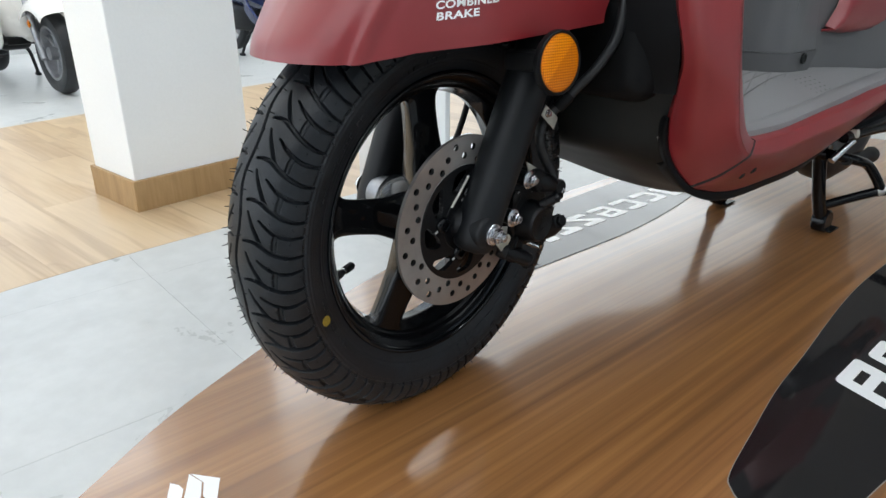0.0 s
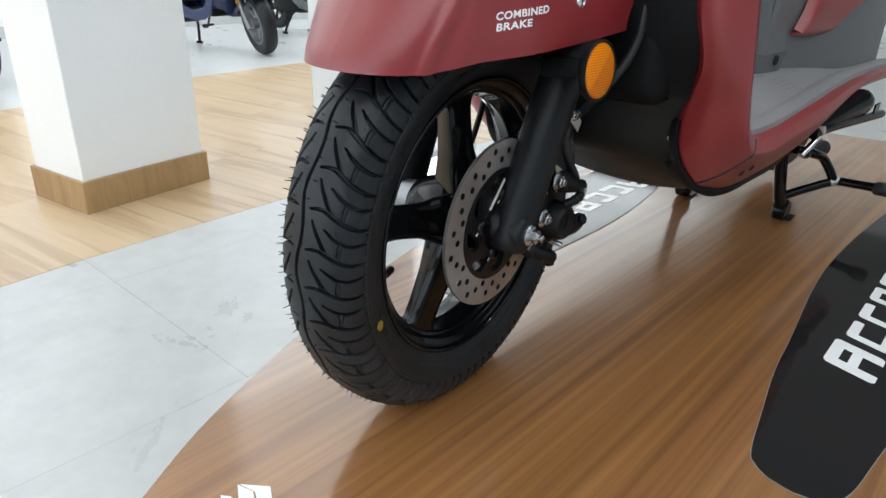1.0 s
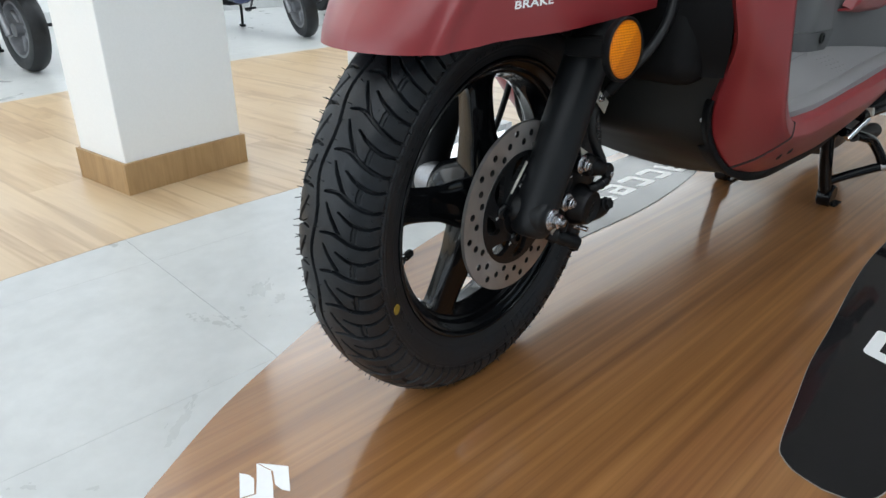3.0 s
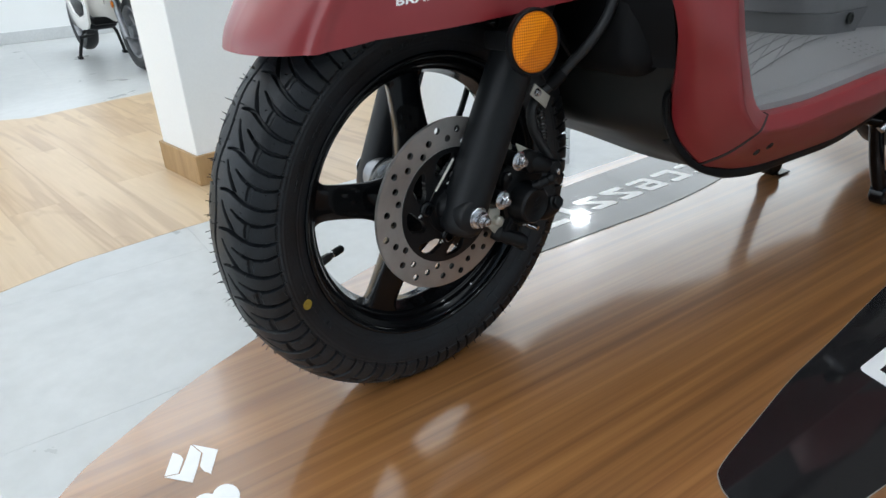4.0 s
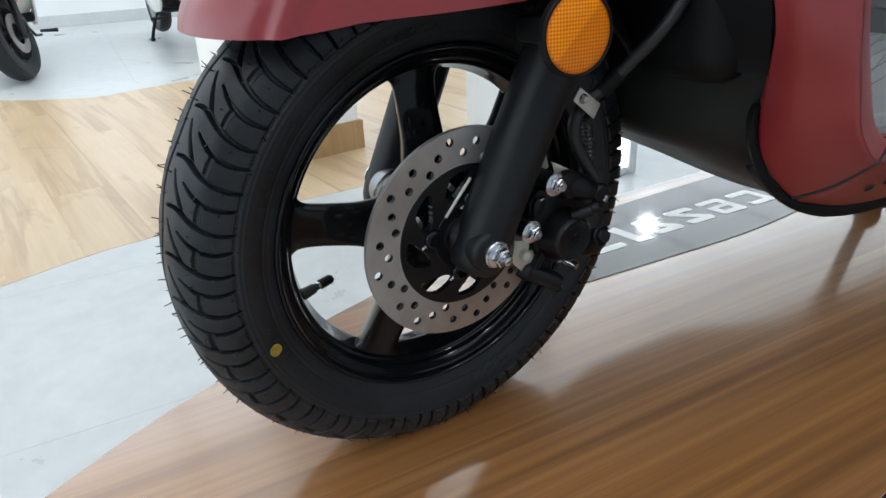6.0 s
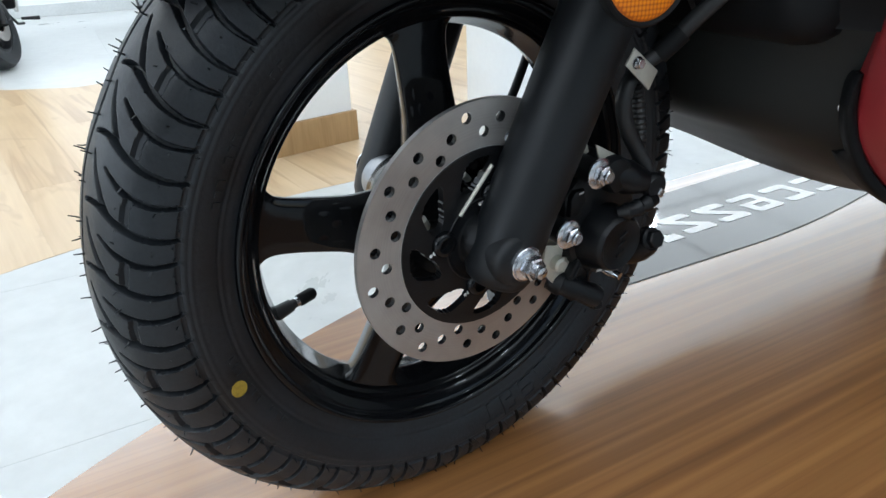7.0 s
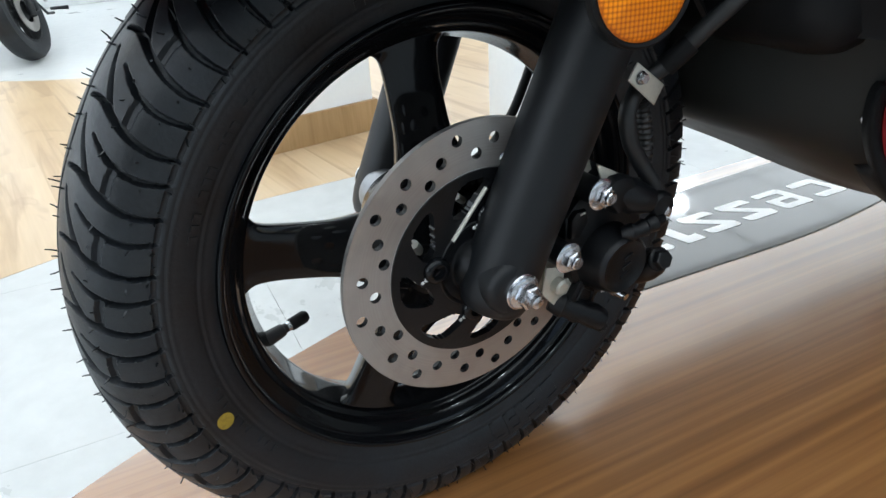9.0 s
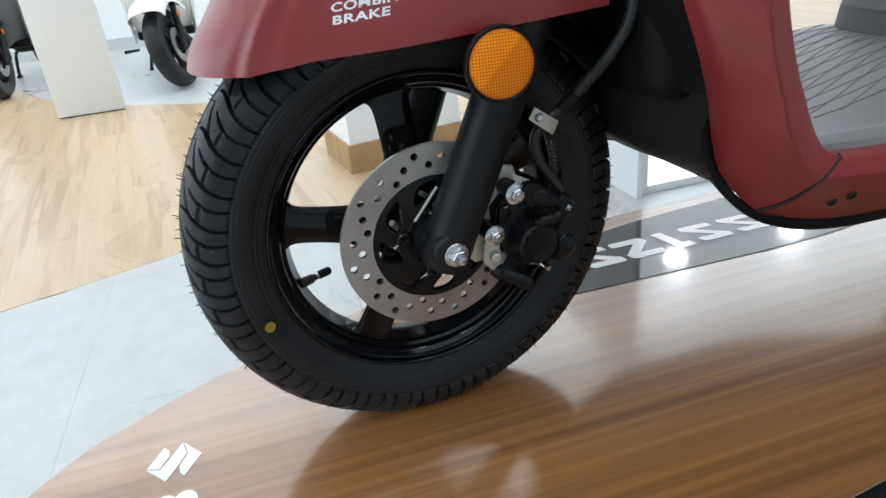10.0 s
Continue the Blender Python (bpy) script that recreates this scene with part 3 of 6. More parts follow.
def bars(shape, w, h, slant):
    """Plain slanted blocks inside a cell of w by h: quads in the cell's plane."""
    t = 0.27
    s = {
        "gate": [(0, 0, t, 1), (1 - t, 0, 1, 1), (t, 1 - t * 0.9, 1 - t, 1), (t, 0.38, 1 - t, 0.38 + t * 0.75)],
        "hook": [(0, 0, t, 1), (t, 1 - t * 0.9, 1, 1), (t, 0, 1, t * 0.9)],
        "loop": [(0, 0, t, 1), (t, 1 - t * 0.8, 1, 1), (t, 0, 1, t * 0.8), (1 - t, 0.42, 1, 1 - t * 0.8), (t, 0.42, 1 - t, 0.42 + t * 0.6)],
        "zig": [(0, 1 - t * 0.9, 1, 1), (0, 0.42, t, 1 - t * 0.9), (t, 0.42, 1 - t, 0.42 + t * 0.8), (1 - t, t * 0.9, 1, 0.42 + t * 0.8), (0, 0, 1, t * 0.9)],
        "zag": [(0, 1 - t * 0.9, 1, 1), (1 - t, 0.42, 1, 1 - t * 0.9), (t, 0.42, 1 - t, 0.42 + t * 0.8), (0, t * 0.9, t, 0.42 + t * 0.8), (0, 0, 1, t * 0.9)],
        "post": [(0.3, 0, 0.3 + t * 1.5, 1), (0.02, 1 - t, 0.3, 1)],
    }[shape]
    quads = [[(a, b), (c, b), (c, d), (a, d)] for a, b, c, d in s]
    if shape in ("zig", "zag"):
        low, high = ((1.0, 0.62), (0.0, 0.38)) if shape == "zig" else ((0.0, 0.38), (1.0, 0.62))
        quads = quads[:1] + quads[-1:] + [[(low[0], t * 0.9), (low[1], t * 0.9), (high[0], 1 - t * 0.9), (high[1], 1 - t * 0.9)]]
    shapes = []
    for quad in quads:
        put = [Vector((a * w + slant * b, b * h)) for a, b in quad]
        outline = []
        for i, (a, b) in enumerate(quad):
            p, u, v = put[i], put[i - 1] - put[i], put[(i + 1) % 4] - put[i]
            if a in (0, 1, 0.0, 1.0) and b in (0, 1):
                # outer corners are cut round
                r = min(0.0075, 0.45 * u.length, 0.45 * v.length)
                u, v = u.normalized() * r, v.normalized() * r
                outline += [p + u, p + u * 0.52 + v * 0.12, p + u * 0.12 + v * 0.52, p + v]
            else:
                outline.append(p)
        shapes.append([(q.x, q.y) for q in outline])
    return shapes


def white_shapes(parent, cells, put, z0, z1, slant):
    for shape, u, w, h in cells:
        bm = bmesh.new()
        for quad in bars(shape, w, h, slant):
            pts = [put(u + a, b) for a, b in quad]
            low = [bm.verts.new((x, y, z0)) for x, y in pts]
            top = [bm.verts.new((x, y, z1)) for x, y in pts]
            bm.faces.new(top)
            bm.faces.new(low)
            n = len(pts)
            for i in range(n):
                bm.faces.new((low[i], low[(i + 1) % n], top[(i + 1) % n], top[i]))
        part("white_shape", bm, WHITE_PRINT, parent, smooth=False)


row = [("gate", 0.0, 0.078, 0.07), ("hook", 0.098, 0.06, 0.062), ("hook", 0.177, 0.06, 0.062), ("loop", 0.256, 0.06, 0.062), ("zig", 0.335, 0.06, 0.062), ("zig", 0.412, 0.06, 0.062), ("post", 0.488, 0.05, 0.066), ("zag", 0.545, 0.064, 0.066), ("zig", 0.62, 0.064, 0.066)]
white_shapes(near_film, row, lambda u, v: (-0.375 - u * 1.02, 0.41 - v - 0.02 * u), 0.0013, 0.0018, 0.02)
white_shapes(far_film, row, lambda u, v: (-0.985 + u, -0.275 + v - 0.006), 0.0013, 0.0018, -0.016)
mark = thing("vinyl_graphic", STAND, "white cut-out vinyl shapes stuck on the stand's nose", "vinyl graphic", "vinyl graphics on the stand")
film("white_shape", [(0.335, -0.045), (0.329, -0.036), (0.328, -0.0275), (0.3305, -0.0225), (0.3385, -0.0085), (0.352, -0.0135)], WHITE_PRINT, mark, "", 0.0008, 0)
film("white_shape", [(0.3145, -0.0455), (0.309, -0.025), (0.317, -0.008), (0.330, 0.015), (0.3525, -0.0118), (0.3375, -0.0065), (0.3275, -0.0225)], WHITE_PRINT, mark, "", 0.0008, 0)
film("white_shape", [(0.3128, -0.0445), (0.292, -0.018), (0.310, 0.014), (0.315, 0.006), (0.3162, -0.004), (0.3155, -0.0065), (0.3075, -0.0235)], WHITE_PRINT, mark, "", 0.0008, 0)
for k, (mx, my) in enumerate(((0.318, 0.056), (0.318, 0.112), (0.318, 0.166), (0.318, 0.218))):
    bm = bmesh.new()
    for k2 in (0, 1):
        ring = [(mx + (0.014 - 0.028 * k2) * 0.75 + 0.0135 * math.cos(a), my + 0.018 * math.sin(a)) for a in [2 * math.pi * i / 20 for i in range(20)]]
        low = [bm.verts.new((x, y, 0.0002)) for x, y in ring]
        top = [bm.verts.new((x, y, 0.0008 + 0.0001 * k2)) for x, y in ring]
        bm.faces.new(top)
        bm.faces.new(low)
        for i in range(20):
            bm.faces.new((low[i], low[(i + 1) % 20], top[(i + 1) % 20], top[i]))
    part("white_shape", bm, WHITE_PRINT, mark, smooth=False)


from mathutils.bvhtree import BVHTree


# ---- the scooter on the stand ----
scooter = thing("motor_scooter", ROOM, "matte red scooter with black alloy wheel on its centre stand", "scooter")
W = WHEEL_IN_ROOM  # wheel frame: x ahead, y left along the axle, z up
TYRE_R = 0.2425
WHEEL_DROP = 0.003  # tyre and rim set this far below the fork's axle line, to fit the camera's view


# tyre with cut tread
def tyre_mesh():
    half = [(0.0, TYRE_R), (0.006, 0.2424), (0.012, 0.2419), (0.018, 0.2407), (0.024, 0.2387), (0.030, 0.2354), (0.036, 0.2307), (0.041, 0.2245), (0.0450, 0.2165), (0.0472, 0.2080), (0.0478, 0.1990), (0.0468, 0.1910), (0.0443, 0.1830), (0.0412, 0.1765), (0.0395, 0.1715), (0.0380, 0.1680), (0.0370, 0.1655)]
    pts = curve_pts([(y, r, 0) for y, r in half], 8)
    # even steps along the section
    ls = [0.0]
    for a, b in zip(pts, pts[1:]):
        ls.append(ls[-1] + (b - a).length)
    tread_end = 0.076
    s_half = list(np.arange(0, tread_end, 0.00085)) + list(np.linspace(tread_end, ls[-1], 34))
    ys, rs = np.interp(s_half, ls, [p.x for p in pts]), np.interp(s_half, ls, [p.y for p in pts])
    s = np.concatenate([-np.array(s_half[:0:-1]), s_half])
    y = np.concatenate([-ys[:0:-1], ys])
    r = np.concatenate([rs[:0:-1], rs])
    # outward normals of the section
    dy, dr = np.gradient(y), np.gradient(r)
    ln = np.hypot(dy, dr)
    ny, nr = -dr / ln, dy / ln
    pitches, per = 39, 56
    steps = pitches * per
    pitch = 2 * math.pi * TYRE_R / pitches * 1000  # mm
    u = (np.arange(per) + 0.5) / per * pitch
    S, U = np.meshgrid(s * 1000, u)

    def groove(line, depth, across):
        """A cut along (across, along, half-width) points, repeated at every pitch."""
        cut = np.zeros(S.shape)
        for shift in (-2, -1, 0, 1, 2):
            for (s0, u0, w0), (s1, u1, w1) in zip(line, line[1:]):
                ax, ay = s0, u0 + shift * pitch
                bx, by = s1 - s0, u1 - u0
                t = np.clip(((across - ax) * bx + (U - ay) * by) / (bx * bx + by * by), 0, 1)
                gap = np.hypot(across - ax - t * bx, U - ay - t * by)
                cut = np.maximum(cut, np.clip((w0 + (w1 - w0) * t - gap) / 1.0 + 0.5, 0, 1))
        return depth * cut

    hook = [(8.5, 4.6, 0.7), (15.0, 3.4, 1.2), (22.0, 3.2, 1.5), (29.5, 6.4, 1.8), (37.8, 10.8, 2.0), (46.5, 14.6, 2.0), (54.4, 16.8, 1.8), (61.7, 17.6, 1.5), (70.5, 16.3, 1.2)]
    upper = [(12.6, -24.0, 0.6), (17.2, -14.8, 1.3), (22.7, -6.2, 1.6), (27.5, 1.2, 1.5), (31.0, 5.6, 1.0)]
    second = [(26.2, -18.2, 0.6), (34.9, -11.4, 1.3), (43.6, -6.8, 1.8), (51.7, -4.5, 1.7), (60.0, -4.2, 1.5), (70.0, -6.0, 1.2)]
    sipe = [(43.6, -6.0, 2.2), (42.0, 1.2, 2.2), (42.0, 9.4, 2.0)]
    steps_in = [[(71.2, -3.6, 1.7), (71.2, 13.6, 1.7)], [(71.2, 19.4, 1.7), (71.2, pitch - 8.6, 1.7)]]
    side = np.abs(S)
    cut = np.zeros(S.shape)
    for line, depth in ((hook, 5.0), (upper, 4.6), (second, 4.6), (sipe, 2.6), *((st, 1.1) for st in steps_in)):
        dense = [tuple(p) for p in curve_pts(line, 3)]
        cut = np.maximum(cut, groove(dense, depth, side))
    cut *= np.clip((74.5 - side) / 2.0, 0, 1)
    # the middle groove swings once in two pitches
    both = []
    for turn in (0, 1):
        wave = -0.4 + 2.7 * np.cos(2 * math.pi * (U + turn * pitch - 26.8) / (2 * pitch))
        both.append(np.maximum(cut, 5.0 * np.clip((1.5 - np.abs(S - wave)) / 1.0 + 0.5, 0, 1)))
    # rings on the sidewall
    ring = 0.25 * np.exp(-((side - 76.0) / 0.8) ** 2) - 0.25 * np.exp(-((side - 78) / 1.0) ** 2) + 0.45 * np.exp(-((side - 95.5) / 0.6) ** 2) - 0.3 * np.exp(-((side - 97.5) / 1.2) ** 2)
    d = [(c + ring) / 1000.0 for c in both]
    verts = np.empty((steps, len(s), 3))
    for k in range(steps):
        a = -2 * math.pi * (k + 0.5) / steps
        row = d[(k // per + (k >= steps // 2)) % 2][k % per]
        rr, yy = r - nr * row, y - ny * row
        verts[k, :, 0], verts[k, :, 1], verts[k, :, 2] = rr * math.cos(a), yy, rr * math.sin(a)
    verts[:, :, 2] = np.maximum(verts[:, :, 2], -0.2362)  # flat where it stands
    m = len(s)
    k, i = np.meshgrid(np.arange(steps), np.arange(m - 1), indexing="ij")
    k2 = (k + 1) % steps
    faces = np.stack([k * m + i, k * m + i + 1, k2 * m + i + 1, k2 * m + i], -1).reshape(-1, 4)
    me = bpy.data.meshes.new("tyre")
    me.from_pydata(verts.reshape(-1, 3).tolist(), [], faces.tolist())
    me.update()
    me.materials.append(RUBBER)
    me.shade_smooth()
    me.set_sharp_from_angle(angle=radians(38))
    return me, list(zip(s, y, r, ny, nr))


tyre_data, tyre_section = tyre_mesh()
tyre = new("tyre", tyre_data)
tyre.parent, tyre.matrix_basis = scooter, W @ at(0, 0, -WHEEL_DROP)
tagged(tyre, "new black rubber tyre with curved tread grooves and moulding hairs")


def on_tyre(s, angle, lift=0.0):
    """A place on the tyre, s metres from its crown along the section, and the normal there."""
    ss = [t[0] for t in tyre_section]
    y, r, ny, nr = (float(np.interp(s, ss, [t[c] for t in tyre_section])) for c in (1, 2, 3, 4))
    ca, sa = math.cos(angle), math.sin(angle)
    nrm = Vector((nr * ca, ny, nr * sa)).normalized()
    return Vector((r * ca, y, r * sa)) + nrm * lift, nrm


# moulding hairs
rng = random.Random(3)
hv, hf = [], []
for s_row, count, size in ((-0.058, 117, 0.0075), (0.069, 156, 0.0065), (-0.044, 117, 0.0075), (0.056, 78, 0.005), (-0.028, 78, 0.0075), (0.0365, 117, 0.0055), (0.020, 39, 0.0055), (0.006, 78, 0.006), (-0.012, 78, 0.007)):
    for k in range(count):
        a = 2 * math.pi * (k + rng.uniform(-0.25, 0.25)) / count
        p, nrm = on_tyre(s_row + rng.uniform(-0.002, 0.002), a, -0.0006)
        if rng.random() < 0.12:
            continue
        ln = size * rng.uniform(0.45, 1.15)
        lean = Vector((rng.uniform(-1, 1), rng.uniform(-1, 1), rng.uniform(-1, 1))) * (0.9 if 0.01 < s_row < 0.06 else 0.35)
        tip = p + (nrm + lean).normalized() * ln
        midp = p.lerp(tip, 0.5) + lean * ln * 0.15
        e1 = nrm.orthogonal().normalized()
        e2 = nrm.cross(e1)
        b0 = len(hv)
        for c, rad in ((p, 0.0007), (midp, 0.00055), (tip, 0.00038)):
            hv += [tuple(c + rad * (math.cos(2.094 * j) * e1 + math.sin(2.094 * j) * e2)) for j in range(3)]
        for lay in (0, 3):
            for j in range(3):
                hf.append((b0 + lay + j, b0 + lay + (j + 1) % 3, b0 + lay + 3 + (j + 1) % 3, b0 + lay + 3 + j))
        hf.append((b0 + 6, b0 + 7, b0 + 8))
hm = bpy.data.meshes.new("moulding_hairs")
hm.from_pydata(hv, [], hf)
hm.materials.append(RUBBER)
hairs = new("moulding_hairs", hm)
hairs.parent = tyre
tagged(hairs, "short black rubber moulding hairs", "", "", "stuff")

# yellow balance dot and raised marks on the sidewall
def wall_at(radius):
    """How far along the section the left sidewall has that radius."""
    return min((abs(t[2] - radius), t[0]) for t in tyre_section if t[0] > 0.055)[1]


pd, nd = on_tyre(wall_at(0.1890), math.atan2(-0.0608, 0.1791), 0.0002)
dot = bmesh.new()
e1 = nd.orthogonal().normalized()
e2 = nd.cross(e1)
ringv = [dot.verts.new(pd + 0.0056 * (math.cos(2 * math.pi * j / 24) * e1 + math.sin(2 * math.pi * j / 24) * e2) + nd * 0.0003) for j in range(24)]
ringl = [dot.verts.new(v.co - nd * 0.0008) for v in ringv]
dot.faces.new(ringv)
for j in range(24):
    dot.faces.new((ringv[j], ringv[(j + 1) % 24], ringl[(j + 1) % 24], ringl[j]))
part("balance_dot", dot, YELLOW, tyre, "yellow paint dot on the sidewall", smooth=False)


def sidewall_bar(a0, a1, s0, s1, lift=0.0012):
    bm = bmesh.new()
    grid = []
    for i in range(4):
        a = a0 + (a1 - a0) * i / 3
        grid.append([on_tyre(s0 + (s1 - s0) * j / 2, a, lift)[0] for j in range(3)])
    vs = [[bm.verts.new(p) for p in rowp] for rowp in grid]
    for a, b in zip(vs, vs[1:]):
        for j in range(2):
            bm.faces.new((a[j], a[j + 1], b[j + 1], b[j]))
    bmesh.ops.recalc_face_normals(bm, faces=bm.faces)
    ext = bmesh.ops.extrude_face_region(bm, geom=list(bm.faces))
    for v in ext["geom"]:
        if isinstance(v, bmesh.types.BMVert):
            v.co += Vector((0, -0.0012, 0))
    return bm


for k in range(4):
    a = radians(-120.5 + 6.6 * k)
    w = radians(5.0)
    bars_here = {0: [(0, 1, 0, 0.28), (0, 0.25, 0.28, 1), (0, 1, 0.74, 1.0)], 1: [(0, 0.25, 0, 1), (0.25, 1, 0, 0.2), (0.25, 1, 0.4, 0.6), (0.25, 1, 0.8, 1)], 2: [(0, 0.25, 0, 1), (0.75, 1, 0, 1), (0.25, 0.75, 0.0, 0.22), (0.25, 0.75, 0.5, 0.7)], 3: [(0.38, 0.62, 0, 1), (0, 1, 0, 0.24)]}[k]
    for q in bars_here:
        part("raised_mark", sidewall_bar(a + w * q[0], a + w * q[1], wall_at(0.198) + 0.020 * q[2], wall_at(0.198) + 0.020 * q[3], 0.0008), RUBBER, tyre, smooth=False)
for a0, cells in ((-34, 11), (20, 14), (70, 9), (140, 16), (200, 12)):
    for k in range(cells):
        if k % 4 == 3:
            continue
        a = radians(a0 + 2.1 * k)
        part("raised_mark", sidewall_bar(a, a + radians(1.3), wall_at(0.186), wall_at(0.181), 0.0008), RUBBER, tyre, smooth=False)

# alloy rim, spokes and hub
prof = [(0.0335, 0.1674), (0.0382, 0.1670), (0.0402, 0.1656), (0.0400, 0.1636), (0.0380, 0.1618), (0.0352, 0.1609), (0.0341, 0.1601), (0.0334, 0.1586), (0.0312, 0.1557), (0.0290, 0.1530), (0.0268, 0.1514), (0.0240, 0.1496), (0.0220, 0.1466), (0.0185, 0.1450), (0.0100, 0.1424), (0.0025, 0.1400), (0.0, 0.1395)]
inner_p = [(0.0, 0.154), (0.018, 0.156), (0.026, 0.160), (0.031, 0.1655)]
loop = prof + [(-y, r) for y, r in prof[-2::-1]] + [(-y, r) for y, r in inner_p[::-1]] + inner_p[1:]
rim = part("rim", revolve([(p.x, p.y) for p in curve_pts([(y, r, 0) for y, r in loop + loop[:1]], 2)][:-1], 160, closed=True), RIM_BLACK, scooter, "gloss black cast alloy rim", W @ at(0, 0, -WHEEL_DROP), angle=60)


def spoke_bm():
    """One spoke along +x with a flat outer face and rounded edges, flaring into the hub and the rim."""
    bm = bmesh.new()
    rows = []
    stations = [(0.030, 0.0330, 0.030), (0.048, 0.0300, 0.0265), (0.062, 0.0262, 0.0235), (0.074, 0.0226, 0.0215), (0.086, 0.0204, 0.0205), (0.110, 0.0194, 0.019), (0.124, 0.0195, 0.0185), (0.132, 0.0201, 0.0185), (0.1375, 0.0216, 0.0185), (0.1415, 0.0250, 0.0185), (0.1445, 0.0305, 0.0185), (0.1480, 0.037, 0.0185)]
    for x, hw, hd in ((p.x, p.y, p.z) for p in curve_pts(stations, 3)):
        rim_of = [(hd - 0.0070, hw * 0.95), (hd - 0.0020, hw), (hd - 0.0008, hw - 0.0004), (hd - 0.0001, hw - 0.0013), (hd + 0.0006, hw * 0.5)]
        half = [(x, y, w) for y, w in rim_of]
        rows.append(half + [(x, y, -w) for x, y, w in half[::-1]] + [(x, 0.0, -hw * 0.66), (x, -hd * 0.5, -hw * 0.4), (x, -hd * 0.5, hw * 0.4), (x, 0.0, hw * 0.66)])
    vs = [[bm.verts.new(p) for p in r] for r in rows]
    n = len(rows[0])
    for a, b in zip(vs, vs[1:]):
        for i in range(n):
            bm.faces.new((a[i], a[(i + 1) % n], b[(i + 1) % n], b[i]))
    bm.faces.new(vs[0])
    bm.faces.new(vs[-1])
    return bm


for turn in (83, 12.5, -60, -132, 156):
    part("spoke", spoke_bm(), RIM_BLACK, rim, "gloss black spoke", at(0, 0, 0, 0, -turn, 0), angle=50)
part("hub", revolve([(-0.052, 0), (-0.052, 0.024), (-0.046, 0.034), (-0.03, 0.040), (-0.014, 0.046), (0.012, 0.050), (0.020, 0.048), (0.026, 0.042), (0.042, 0.036), (0.056, 0.034), (0.058, 0.02), (0.075, 0.019), (0.076, 0.0)], 64), RIM_BLACK, rim, "gloss black hub")
# valve
va = Vector((0.1405, 0.002, -0.046))
vb = Vector((0.0960, -0.008, -0.0415))
dirv = (vb - va).normalized()
stem = part("valve_stem", rod([va, va + dirv * 0.006, va + dirv * 0.020, va + dirv * 0.0205, va + dirv * 0.024], 0.0058, 16, [1.15, 1, 0.82, 0.62, 0.6]), RUBBER_HOSE, rim, "black rubber tyre valve")
part("thread", rod([va + dirv * 0.0235, va + dirv * 0.027], 0.0036, 14), ZINC, stem, "bright threaded neck")
part("cap", rod([va + dirv * 0.0265, va + dirv * 0.0275, va + dirv * 0.0385, va + dirv * 0.041], 0.0047, 14, [0.9, 1, 1, 0.7]), PLASTIC_BLACK, stem, "ribbed black valve cap")

# brake disc, drilled
DISC_Y, DISC_R, DISC_IN = 0.0640, 0.099, 0.0655


def disc_bm():
    bm = bmesh.new()
    th = 0.002
    hole_r = 0.0039
    holes = []
    for g in range(8):
        a0 = radians(45 * g - 9)
        for rr, da in ((0.0895, 0), (0.0810, -9.5), (0.0728, -19), (0.0862, -27), (0.0775, -36)):
            holes.append((rr * math.cos(a0 + radians(da)), rr * math.sin(a0 + radians(da))))
    edges = []

    def ring(cx, cz, r, n):
        vs = [bm.verts.new((cx + r * math.cos(2 * math.pi * i / n), 0, cz + r * math.sin(2 * math.pi * i / n))) for i in range(n)]
        for i in range(n):
            edges.append(bm.edges.new((vs[i], vs[(i + 1) % n])))

    ring(0, 0, DISC_R, 144)
    ring(0, 0, DISC_IN, 96)
    for hx, hz in holes:
        ring(hx, hz, hole_r, 14)
    bmesh.ops.triangle_fill(bm, use_beauty=True, use_dissolve=False, edges=edges, normal=(0, 1, 0))
    bad = []
    for f in bm.faces:
        c = f.calc_center_median()
        r = math.hypot(c.x, c.z)
        if r < DISC_IN or any(math.hypot(c.x - hx, c.z - hz) < hole_r * 0.95 for hx, hz in holes):
            bad.append(f)
    bmesh.ops.delete(bm, geom=bad, context="FACES")
    ext = bmesh.ops.extrude_face_region(bm, geom=list(bm.faces))
    for v in ext["geom"]:
        if isinstance(v, bmesh.types.BMVert):
            v.co.y -= 2 * th
    for v in bm.verts:
        v.co.y += th
    return bm


# black walls put the shade inside the drilled holes into the colour
hole_shade = CAST_BLACK
disc = part("brake_disc", disc_bm(), DISC_STEEL, scooter, "drilled steel brake disc", W @ at(0, DISC_Y, 0), smooth=False)
disc.data.materials.append(hole_shade)
for poly in disc.data.polygons:
    if abs(poly.normal.y) < 0.5 and DISC_IN + 0.002 < math.hypot(poly.center.x, poly.center.z) < DISC_R - 0.002:
        poly.material_index = 1


